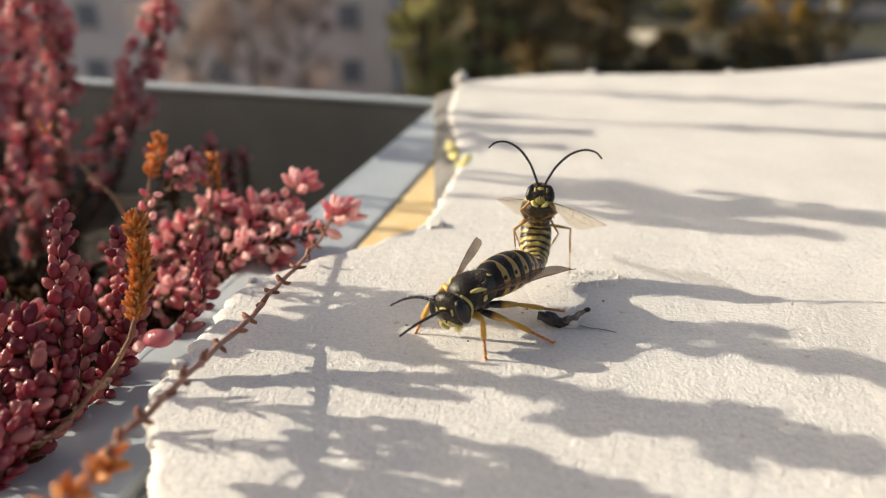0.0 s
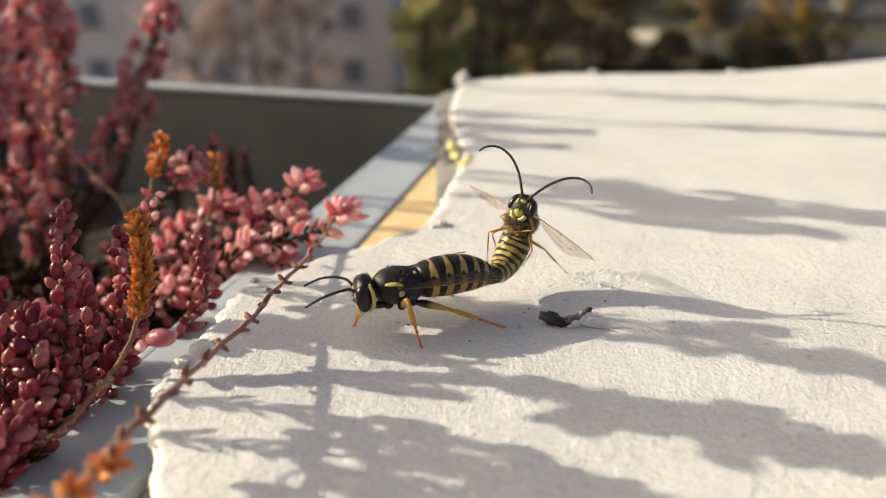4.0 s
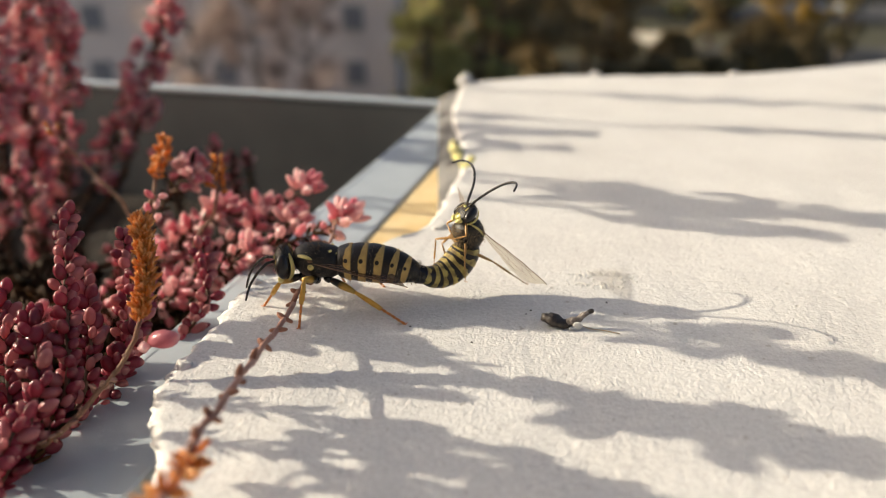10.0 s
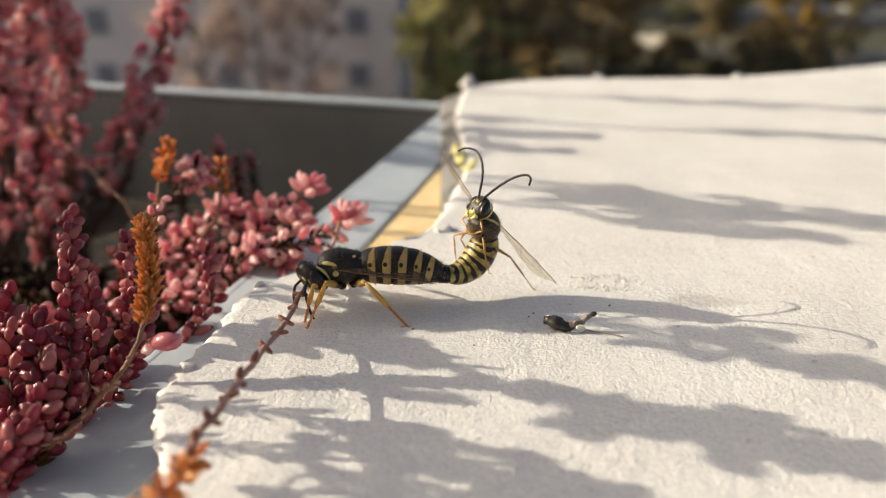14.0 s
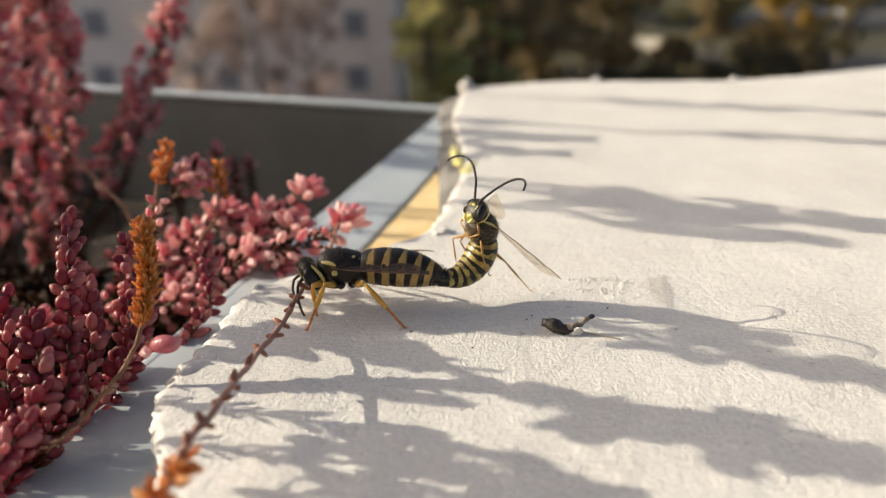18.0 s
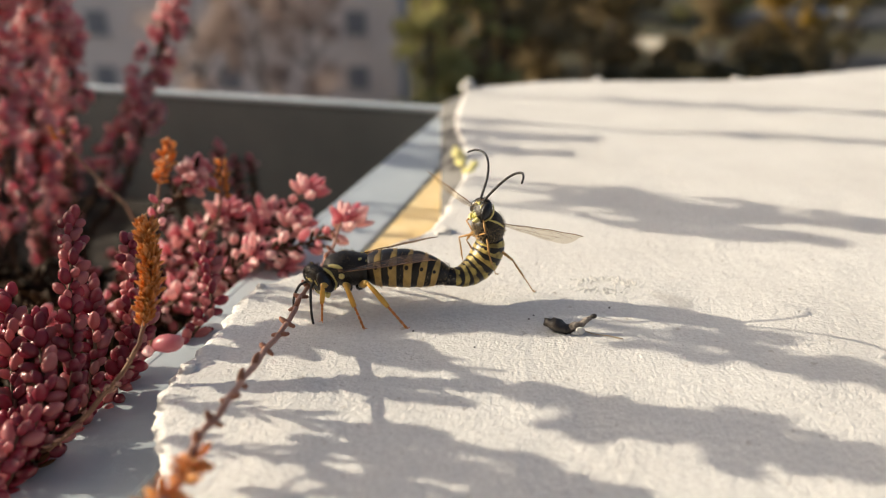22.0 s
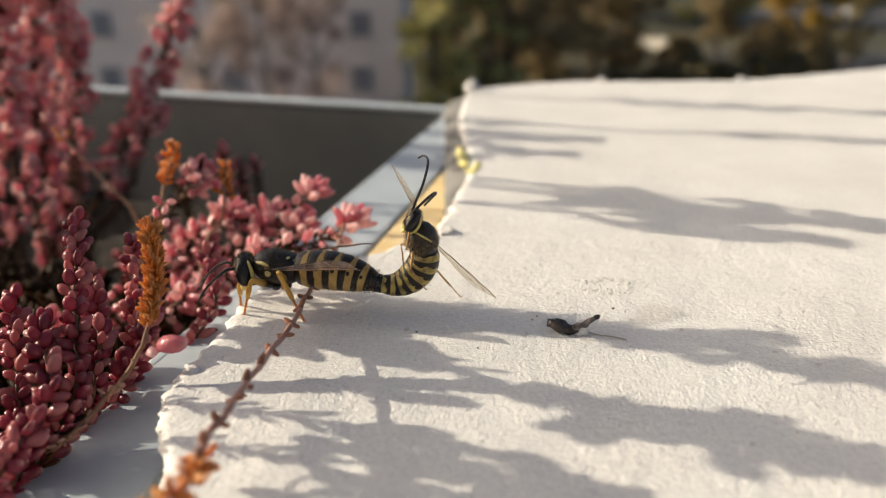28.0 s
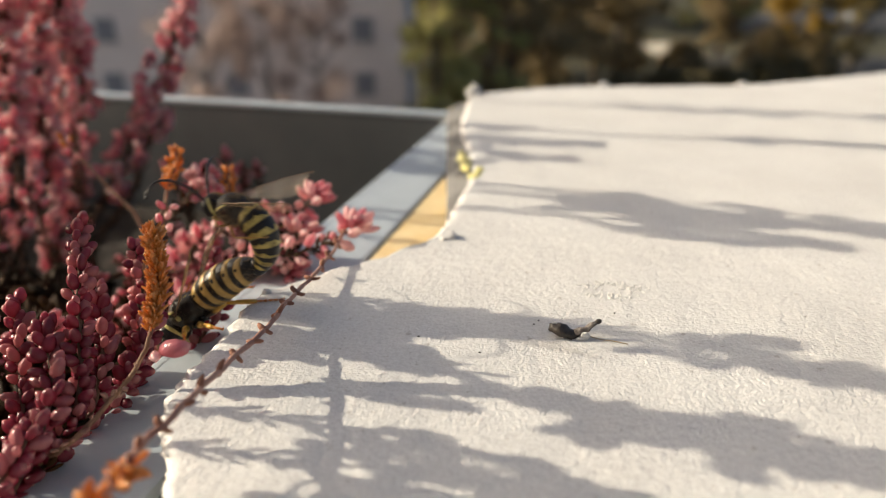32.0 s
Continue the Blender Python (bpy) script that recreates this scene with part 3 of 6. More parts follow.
for k, (x, y) in enumerate(((-5.6, 30.5), (-8.2, 32.0), (-10.6, 31.0))):
    tree("tree", x, y, 10.2, 1.9, BARE, 90 + k, "almost bare pale brown tree before the house", 5200, 0.085, 0.06, 0.006)
# pale patch added for sunlit lawn, its light put into the colour
ground_patch("sand_pit", 21.5, 70, 26.5, 84, GROUND_Z + 0.03, plain("pale_lit_lawn", (0.5, 0.44, 0.34), (0.62, 0.56, 0.45), 2, 0.95), "pale patch between shrubs, the lawn's sunlight put into its colour", "sand")


def bush(x, y, rx, rz, leaves, seed, label):
    rng = random.Random(seed)
    verts, faces = [], []
    for k in range(1100):
        u = Vector((rng.gauss(0, 1), rng.gauss(0, 1), rng.gauss(0, 1))).normalized()
        p = Vector((u.x * rx, u.y * rx * 0.7, abs(u.z) * rz)) * rng.uniform(0.7, 1.05)
        p += Vector(noise.noise_vector(p * 0.9)) * 0.35
        p.z = max(p.z, 0.0)
        v = u.orthogonal().normalized()
        s = 0.3 * rng.uniform(0.6, 1.6)
        i = len(verts)
        w = u.cross(v)
        verts += [p - w * s, p + v * s, p + w * s, p - v * s]
        faces += [(i, i + 1, i + 2, i + 3)]
    me = bpy.data.meshes.new("bush")
    me.from_pydata(verts, [], faces)
    ob = link_mesh("bush", me, leaves, None, "", False)
    ob.location = (x, y, GROUND_Z)
    return tagged(ob, label, "bush", group="shrubs in the yard")


for k, (x, y, rx, rz, lv) in enumerate(((10.5, 43, 2.6, 3.0, 3), (14.0, 45, 2.8, 3.1, 3), (17.5, 46, 2.6, 3.3, 3), (21, 49, 2.8, 3.2, 3), (24.5, 52, 2.4, 3.4, 3), (26.5, 60, 2.6, 4.2, 1),
                                        (7.5, 40, 2.0, 2.8, 3), (4.5, 38, 1.8, 2.8, 1), (2.6, 39, 1.8, 3.6, 1), (6.0, 60, 2.6, 4.5, 1), (19.0, 58, 2.2, 3.4, 1), (29.5, 58, 2.2, 4.0, 1))):
    bush(x, y, rx, rz, LEAVES[lv], 30 + k, "dark shrub in the shaded yard" if lv == 3 else "brown autumn shrub in the yard")


def car(x, y, turn):
    top = empty("parked_car")
    top.matrix_world = pose(x, y, GROUND_Z + 0.03, 0, 0, turn)
    bm = bmesh.new()
    box(bm, (-2.1, -0.85, 0.3), (2.1, 0.85, 0.85), 0.15)
    box(bm, (-1.2, -0.75, 0.86), (1.3, 0.75, 1.42), 0.22)
    metres("body", bm, CAR_PAINT, top, "", True)
    for sx in (-1, 1):
        bm = bmesh.new()
        box(bm, (-0.95, sx * 0.76 - 0.01, 0.95), (1.05, sx * 0.76 + 0.01, 1.32))
        metres("side_window", bm, PANE, top)
        for wx in (-1.3, 1.3):
            bm = bmesh.new()
            bmesh.ops.create_cone(bm, cap_ends=True, segments=18, radius1=0.31, radius2=0.31, depth=0.2, matrix=Matrix.Translation((wx, sx * 0.78, 0.31)) @ Matrix.Rotation(radians(90), 4, "X"))
            metres("wheel", bm, RUBBER, top)
    return tagged(top, "silver parked car on the asphalt", "car")


car(63, 112, 10)
car(54, 106, 10)
# ---- heather in the planter ----
def bud_material(name, base, tip, dull, islands, vary=0.8, pale_from=0.62, pale_mix=0.4):
    k = Nodes(name, 0.26, spec=0.7)
    u, v = k.uv()
    r = k.random(islands)
    c = k.ramp(u, (0.0, dull), (0.22, base), (0.62, base), (1.0, tip))
    c = k.mix(k.math("MULTIPLY", r, vary), c, k.mix(0.55, base, dull))
    pale = k.math("GREATER_THAN", k.math("FRACT", k.math("MULTIPLY", r, 7.31)), pale_from)
    c = k.mix(k.math("MULTIPLY", pale, pale_mix), c, tip)
    k.colour(c)
    k.bump(k.noise(2500, 2), 0.00008)
    glow = k.t.nodes.new("ShaderNodeBsdfTranslucent")
    k.put(c, glow.inputs[0])
    both = k.t.nodes.new("ShaderNodeMixShader")
    both.inputs[0].default_value = 0.5
    k.t.links.new(k.b.outputs[0], both.inputs[1])
    k.t.links.new(glow.outputs[0], both.inputs[2])
    k.t.links.new(both.outputs[0], k.t.nodes["Material Output"].inputs[0])
    return k.mat


PINK = ((0.84, 0.32, 0.375), (1.0, 0.82, 0.77), (0.28, 0.07, 0.065))
BUD_ONE = bud_material("pink_bud", *PINK, False, 0.4, 0.5, 0.52)
BUD_MANY = bud_material("pink_buds", *PINK, True, 0.4, 0.5, 0.52)
# deeper pink of the near spikes, with part of their shade put in
DEEP_SHADED = ((0.43, 0.066, 0.108), (0.92, 0.46, 0.44), (0.07, 0.010, 0.014))
DEEP_ONE = bud_material("deep_shaded_bud", *DEEP_SHADED, False)
DEEP_MANY = bud_material("deep_shaded_buds", *DEEP_SHADED, True)
RUST = ((0.82, 0.33, 0.075), (1.0, 0.66, 0.28), (0.36, 0.12, 0.03))
DRY_ONE = bud_material("rust_floret", *RUST, True)
STEM = plain("brown_heather_stem", (0.07, 0.032, 0.02), (0.17, 0.085, 0.055), 500, 0.8, 0.0, 0.0001, 2500)
TWIG = plain("red_brown_dry_twig", (0.27, 0.12, 0.085), (0.55, 0.32, 0.24), 420, 0.75, 0.0, 0.00012, 2200)
STALK = plain("dry_orange_stalk", (0.16, 0.075, 0.045), (0.36, 0.20, 0.12), 420, 0.75, 0.0, 0.00012, 2200)
STEM_RED = plain("dark_red_scale", (0.16, 0.05, 0.025), (0.38, 0.16, 0.09), 700, 0.7)
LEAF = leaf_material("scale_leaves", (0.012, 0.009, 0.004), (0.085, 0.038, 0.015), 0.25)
LEAF.node_tree.nodes["Principled BSDF"].inputs["Specular IOR Level"].default_value = 0.15


def bud_template(length, width, sides=8):
    """Pointed oval bud along +z with closed petals; its base at the origin."""
    bm = bmesh.new()
    prof = ((0.0, 0.25), (0.13, 0.66), (0.36, 0.98), (0.62, 0.98), (0.84, 0.70), (0.96, 0.36), (1.0, 0.16))
    sweep(bm, [(0, 0, length * a) for a, b in prof], [width * b for a, b in prof], None, sides, (1, 0, 0))
    for w in bm.verts:
        a = math.atan2(w.co.y, w.co.x)
        f = 1 + 0.10 * math.cos(4 * a)
        w.co.x *= f
        w.co.y *= f
    return bm


def template_mesh(name, bm, material):
    bmesh.ops.scale(bm, vec=(MM, MM, MM), verts=bm.verts)
    me = bpy.data.meshes.new(name)
    bm.to_mesh(me)
    bm.free()
    me.materials.append(material)
    me.polygons.foreach_set("use_smooth", [True] * len(me.polygons))
    return me


BUD_MESHES = [template_mesh("bud", bud_template(l, w), BUD_ONE) for l, w in ((2.1, 0.66), (1.8, 0.70), (2.3, 0.62))]
DEEP_MESHES = [template_mesh("bud", bud_template(l, w), DEEP_ONE) for l, w in ((2.0, 0.64), (1.75, 0.68), (2.25, 0.62))]


def scatter_mesh(name, bm, poses, material, parent, label=""):
    """Many copies of a small shape joined into one mesh."""
    bm.verts.ensure_lookup_table()
    bm.verts.index_update()
    uv = bm.loops.layers.uv.verify()
    base = np.array([w.co[:] for w in bm.verts])
    faces = [[w.index for w in f.verts] for f in bm.faces]
    uvs = np.array([loop[uv].uv[:] for f in bm.faces for loop in f.loops])
    bm.free()
    if not poses:
        return None
    verts = np.concatenate([base @ np.array(m.to_3x3()).T + np.array(m.translation) for m in poses]) * MM
    n = len(base)
    me = bpy.data.meshes.new(name)
    me.from_pydata(verts.tolist(), [], [[i + k * n for i in f] for k in range(len(poses)) for f in faces])
    layer = me.uv_layers.new(name="UVMap")
    layer.data.foreach_set("uv", np.tile(uvs, (len(poses), 1)).ravel())
    return link_mesh(name, me, material, parent, label)


def towards(at, direction, scale=1.0, spin=0.0):
    q = Vector(direction).normalized().to_track_quat("Z", "Y")
    return Matrix.LocRotScale(at, q, (scale, scale, scale)) @ Matrix.Rotation(spin, 4, "Z")


BUD_COUNT = {}


def turned_x(p):
    """How far across the planter a point lies."""
    return p[0] * math.cos(radians(15)) - p[1] * math.sin(radians(15))


def sprig(plant, pts, seed, start=0.3, end=1.0, gap=0.55, size=1.0, near=False, spread=0.85, leaves=True, stem_r=0.42, stem_material=None, rust=False, loose=None, deep=False, star=False, limit=None):
    """One flowering shoot: a woody stem, scale leaves low down, buds round its upper part."""
    rng = random.Random(seed)
    line = spline(pts, 10)
    lengths = [0.0]
    for a, b in zip(line, line[1:]):
        lengths.append(lengths[-1] + (b - a).length)
    total = lengths[-1]
    bm = bmesh.new()
    n = len(line)
    line2 = [p + Vector(noise.noise_vector(p * 0.25)) * 0.35 for p in line]
    sweep(bm, line2, [stem_r * (1 - 0.65 * i / n) for i in range(n)], None, 7)
    clusters = []
    if loose:
        step, arm = loose[:2]
        s, a, total_n = start * (n - 1), rng.uniform(0, 6), step * (n - 1) / total
        while s < n - 1.5:
            i = int(s)
            t = (line2[i + 1] - line2[max(i - 1, 0)]).normalized()
            u = t.orthogonal().normalized()
            a += 2.4 + rng.gauss(0, 0.5)
            r = u * math.cos(a) + t.cross(u) * math.sin(a)
            long = arm * rng.uniform(0.45, 1.15) * min(1, 0.4 + 2.2 * (n - s) / n)
            p = line2[i].lerp(line2[i + 1], s - i)
            tip = p + r * long * 0.85 + t * long * rng.uniform(0.3, 0.8)
            sweep(bm, spline([p, p + r * long * 0.45 + t * long * 0.15, tip], 3), [0.2, 0.17, 0.15, 0.14, 0.12, 0.11, 0.1], None, 5)
            clusters.append((tip, (r + t * 0.6).normalized()))
            s += total_n * rng.uniform(0.55, 1.45)
        clusters.append((line2[-1], (line2[-1] - line2[-2]).normalized()))
    ob = part("sprig", bm, stem_material or STEM, plant)

    def place(s):
        k = min(max(i for i in range(n) if lengths[i] <= s), n - 2)
        f = (s - lengths[k]) / max(lengths[k + 1] - lengths[k], 1e-6)
        return line2[k].lerp(line2[k + 1], f), (line2[k + 1] - line2[k]).normalized()

    poses, s, a = [], start * total, rng.uniform(0, 6)
    if star:
        for f, count in ((1.0, 10), (0.80, 8), (0.64, 7)):
            c, t = place(f * total * 0.999)
            t = (t + Vector((0, -0.1, 0.75))).normalized()
            u = t.orthogonal().normalized()
            c = c + t * (0.3 if f > 0.9 else 0.9)
            for k in range(count):
                open_out = 0.35 + 1.25 * (k / count)
                r = u * math.cos(k * 2.4) + t.cross(u) * math.sin(k * 2.4)
                poses.append(towards(c + r * 0.55 * open_out - t * 0.5 * open_out, r * open_out * rng.uniform(0.8, 1.1) + t * 0.75, size * rng.uniform(1.2, 1.5), rng.uniform(0, 6)) @ Matrix.Diagonal((0.68, 0.68, 1.05, 1)))
    for tip, d in clusters:
        for k in range(rng.choice((3, 4, 4, 5, 6)) + loose[2]):
            e = Vector((rng.gauss(0, 0.6), rng.gauss(0, 0.6), rng.gauss(0, 0.6)))
            poses.append(towards(tip + e * 0.5 - d * rng.uniform(0.3, 1.0), d + e, size * rng.uniform(0.75, 1.15), rng.uniform(0, 6)))
    while s < end * total and not loose:
        p, t = place(s)
        a += 2.4 + rng.gauss(0, 0.3)
        u = t.orthogonal().normalized()
        r = u * math.cos(a) + t.cross(u) * math.sin(a)
        left = (end * total - s) / total
        d = r * spread * min(1, 0.45 + left * 5) + t * rng.uniform(0.35, 0.8) + Vector((rng.gauss(0, 0.18), rng.gauss(0, 0.18), rng.gauss(0, 0.18)))
        poses.append(towards(p + r * rng.uniform(0.2, 0.55 if deep else 0.9) * size, d, size * rng.uniform(0.7, 1.15), rng.uniform(0, 6)))
        s += gap * rng.uniform(0.6, 1.4)
    if limit is not None:
        poses = [m for m in poses if turned_x(m.translation) < limit]
    if rust:
        tagged(scatter_mesh("floret_cluster", bud_template(1.5, 0.42, 5), poses, DRY_ONE, ob, "withered rust-brown florets"), kind="stuff")
    elif near and BUD_COUNT.get(plant.name, 0) + len(poses) < 400:
        BUD_COUNT[plant.name] = BUD_COUNT.get(plant.name, 0) + len(poses)
        for k, m in enumerate(poses):
            b = new("bud", (DEEP_MESHES if deep else BUD_MESHES)[k % 3])
            b.parent = ob
            b.matrix_local = Matrix.LocRotScale(m.translation * MM, m.to_quaternion(), m.to_scale())
    else:
        tagged(scatter_mesh("bud_cluster", bud_template(2.1, 0.68, 6), poses, DEEP_MANY if deep else BUD_MANY, ob), kind="stuff")
    if leaves:
        poses, s = [], 0.05 * total
        while s < min(1.0, start + 0.5) * total:
            p, t = place(s)
            a += 2.4
            u = t.orthogonal().normalized()
            r = u * math.cos(a) + t.cross(u) * math.sin(a)
            poses.append(towards(p + r * 0.3, r * 0.7 + t * 0.8, rng.uniform(0.7, 1.2)))
            s += 0.35
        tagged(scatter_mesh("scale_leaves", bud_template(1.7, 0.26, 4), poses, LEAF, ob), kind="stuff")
    return ob


def plant(label):
    top = empty("heather_plant")
    top["label"], top["category"], top["group"] = label, "heather", "heather in the planter"
    return top


near_plant = plant("pink budding heather leaning over the planter rim")
sprig(near_plant, [(-61.7, 98.6, -24.0), (-47.7, 93.5, -15.0), (-33.3, 94.7, -7.1), (-26.0, 94.6, -2.0), (-19.3, 95.7, 2.9)], 100, 0.42, 1.0, 0.8, 1.0, True, spread=0.7, star=True)
sprig(near_plant, [(-58.8, 92.8, -46.2), (-54.6, 90.7, -21.3), (-39.2, 86.1, -11.0), (-25.9, 87.2, -3.5), (-18.0, 86.9, -1.3), (-12.6, 87.2, 1.6)], 101, 0.45, 1.0, 0.8, 1.0, True, spread=0.7, star=True)
sprig(near_plant, [(-65.3, 111.0, -26.8), (-50.5, 104.2, -16.5), (-41.1, 108.1, -7.9), (-29.1, 107.0, -5.0)], 102, 0.4, 1.0, 0.66, 1.06, True, star=True)
sprig(near_plant, [(-52.0, 90.0, -22.9), (-39.2, 87.4, -13.4), (-32.8, 89.6, -8.3), (-25.2, 90.3, -4.1), (-20.8, 91.8, -0.8)], 103, 0.5, 1.0, 0.8, 1.0, True, spread=0.7, star=True)
sprig(near_plant, [(-59.1, 100.4, -25.2), (-44.7, 98.4, -11.6), (-39.0, 99.6, -6.3), (-33.1, 99.2, -2.0)], 104, 0.5, 1.0, 0.7, 1.04, True, star=True)
sprig(near_plant, [(-46.0, 90.0, -22.9), (-35.9, 89.1, -14.4), (-28.7, 89.3, -9.0), (-22.6, 88.4, -5.9)], 105, 0.5, 1.0, 0.7, 1.04, True, star=True)
front_plant = plant("dense deep pink heather spikes beside the planter rim")
side_plant = plant("deep pink heather spikes with crowded buds")
sprig(front_plant, [(-37.0, 45.1, -43.0), (-37.5, 43.1, -10.0), (-36.6, 46.5, -7.1), (-33.5, 51.4, -1.2), (-35.5, 58.6, 5.3), (-37.5, 65.4, 10.7)], 106, 0.2, 1.0, 0.30, 0.84, True, spread=0.62, deep=True, limit=-43.2)
sprig(front_plant, [(-34.4, 55.8, -43.0), (-34.6, 53.8, -15.3), (-34.0, 56.1, -10.1), (-33.5, 63.3, -3.9), (-33.9, 68.0, 1.7), (-35.4, 71.8, 5.5)], 107, 0.2, 1.0, 0.30, 0.84, True, spread=0.62, deep=True, limit=-43.2)
sprig(front_plant, [(-37.7, 42.5, -43.0), (-38.2, 40.5, -8.4), (-37.1, 44.6, -6.5), (-34.8, 49.7, 0.0), (-37.8, 56.0, 4.3)], 108, 0.2, 1.0, 0.30, 0.84, True, spread=0.62, deep=True, limit=-43.2)
sprig(front_plant, [(-35.3, 53.2, -43.0), (-35.3, 51.2, -11.4), (-34.9, 52.9, -7.5), (-34.2, 57.7, -1.7), (-36.9, 64.4, 3.5)], 109, 0.2, 1.0, 0.30, 0.84, True, spread=0.62, deep=True, limit=-43.2)
sprig(side_plant, [(-32.6, 67.7, -43.0), (-31.4, 65.7, -13.1), (-30.9, 67.8, -8.4), (-27.6, 72.3, -3.4), (-29.1, 77.7, 1.5)], 110, 0.2, 1.0, 0.30, 0.84, True, spread=0.62, deep=True, limit=-43.2)
sprig(side_plant, [(-38.5, 39.2, -43.0), (-39.1, 37.2, -8.3), (-38.3, 40.1, -6.8), (-35.5, 43.0, -2.7), (-34.5, 46.5, 0.1)], 111, 0.1, 1.0, 0.30, 0.84, True, spread=0.62, deep=True, limit=-43.2)
sprig(side_plant, [(-33.5, 58.1, -43.0), (-34.0, 56.1, -10.1), (-33.5, 58.0, -5.9), (-31.0, 59.8, -1.8), (-30.5, 63.4, 1.4)], 112, 0.2, 1.0, 0.30, 0.84, True, spread=0.62, deep=True, limit=-43.2)
sprig(side_plant, [(-41.0, 47.7, -43.0), (-37.0, 45.7, -8.9), (-39.6, 53.0, -2.4), (-44.1, 62.2, 3.4)], 113, 0.2, 1.0, 0.30, 0.84, True, spread=0.62, deep=True, limit=-43.2)
tall_plant = plant("tall pale pink heather spray against the far planter wall")
slim_plant = plant("slim pale pink heather spray rising above the planter rim")
back_plant = plant("pale pink heather spray near the planter wall")
far_plant = plant("tall pink heather with upright sprays in the planter")
sprig(far_plant, [(-98.6, 154.2, -52.5), (-94.1, 152.0, -33.0), (-96.1, 159.7, -7.3), (-96.8, 168.8, 18.4), (-78.3, 147.5, 42.7)], 200, 0.24, 1.0, 0.42, 1.49, near=True, loose=(1.7, 3.8, 2))
sprig(slim_plant, [(-101.0, 145.6, -52.5), (-96.5, 143.4, -24.9), (-95.8, 151.3, 1.3), (-97.4, 158.0, 21.9), (-91.6, 163.1, 51.7)], 201, 0.24, 1.0, 0.5, 1.38, near=True, loose=(1.7, 3.8, 2))
sprig(tall_plant, [(-98.9, 161.1, -52.5), (-94.4, 158.8, -31.5), (-92.3, 169.7, -7.1), (-93.0, 178.8, 13.4), (-85.3, 162.3, 40.5)], 202, 0.3, 1.0, 0.5, 1.32, near=True, loose=(1.7, 3.8, 2))
sprig(slim_plant, [(-119.6, 156.9, -52.5), (-115.1, 154.7, -29.7), (-112.2, 164.8, -1.7), (-110.1, 172.3, 20.5), (-91.2, 174.2, 47.2)], 203, 0.45, 1.0, 0.5, 1.32, near=True, loose=(1.7, 3.8, 2))
sprig(tall_plant, [(-111.0, 169.0, -52.5), (-106.5, 166.8, -41.3), (-103.7, 177.3, -12.0), (-100.2, 184.6, 9.8), (-74.1, 140.8, 33.8)], 204, 0.45, 1.0, 0.55, 1.38, near=True, loose=(1.7, 3.8, 2))
sprig(back_plant, [(-100.5, 165.6, -52.5), (-96.0, 163.4, -35.0), (-83.6, 168.3, -15.5), (-74.0, 174.2, 3.1), (-64.4, 181.8, 25.6)], 205, 0.42, 1.0, 0.5, 1.49, near=True, loose=(1.4, 3.8, 2))
sprig(back_plant, [(-93.3, 160.5, -52.5), (-88.8, 158.3, -32.8), (-79.6, 164.0, -20.0), (-73.8, 167.4, -6.6), (-69.2, 168.6, -1.3)], 206, 0.7, 1.0, 0.6, 0.88, near=True, loose=(1.7, 3.8, 2))
sprig(tall_plant, [(-49.5, 97.3, -43.0), (-45.5, 95.3, -8.2), (-40.9, 97.8, -0.1), (-37.6, 97.3, 3.7), (-35.6, 96.0, 5.8)], 207, 0.75, 1.0, 0.7, 0.9, near=True, loose=(1.7, 3.8, 2))
sprig(far_plant, [(-47.3, 90.9, -43.0), (-43.3, 88.9, -5.3), (-41.3, 94.4, 2.1), (-39.7, 97.7, 9.5)], 260, 0.90, 1.0, 0.12, 0.8, rust=True, leaves=False, stem_material=STALK)
sprig(far_plant, [(-39.2, 92.4, -43.0), (-35.2, 90.4, -6.8), (-32.4, 93.4, -0.2), (-31.8, 96.5, 6.9)], 261, 0.91, 1.0, 0.2, 0.75, rust=True, leaves=False, stem_material=STALK)
sprig(far_plant, [(-40.5, 78.9, -43.0), (-36.5, 76.9, -0.4), (-36.0, 78.3, 2.7), (-34.4, 80.2, 7.2)], 262, 0.93, 1.0, 0.5, 0.7, near=True, leaves=False, stem_material=STALK)
sprig(far_plant, [(-56.0, 112.5, -43.0), (-52.0, 110.5, -11.0), (-60.8, 115.3, -0.3), (-68.1, 118.4, 6.7)], 263, 0.95, 1.0, 0.6, 0.8, rust=True, leaves=False, stem_material=STALK)
shade_plant = plant("bushy pink heather rooted deep in the planter")


def shading_sprig(seed, spots, across, start, size, loose):
    """An upright shoot outside the view, standing so that its shade falls along the given spots of the block."""
    slope, drift = math.tan(SUN_EL) / -math.sin(SUN_TURN), math.cos(SUN_TURN) / -math.sin(SUN_TURN)
    pts = [(a, y + (x - a) * drift, (x - a) * slope) for (x, y), a in zip(spots, across)]
    low = Vector(pts[0])
    pts = [(low.x + 2, low.y - 3, -43), (low.x + 1, low.y - 1.5, (low.z - 43) * 0.5)] + pts
    sprig(shade_plant, pts, seed, start, 1.0, 0.8, size, loose=loose)


shading_sprig(300, ((12, 181), (58, 170.5), (103, 160), (125, 156)), (-119, -118, -116, -115), 0.50, 1.3, (3.2, 3.2, 4))
shading_sprig(301, ((8, 152), (34, 145), (63, 140), (92, 134)), (-108, -107, -106, -104), 0.74, 1.3, (3.6, 2.8, 4))
shading_sprig(302, ((6, 111), (33, 101), (47, 94.5), (66, 89)), (-94, -93, -92, -91), 0.50, 1.2, (2.8, 3.6, 3))
shading_sprig(303, ((10, 98), (22, 92.5), (36, 88.5), (50, 85.5)), (-82, -81, -80, -79), 0.64, 0.95, (3.0, 2.4, 2))
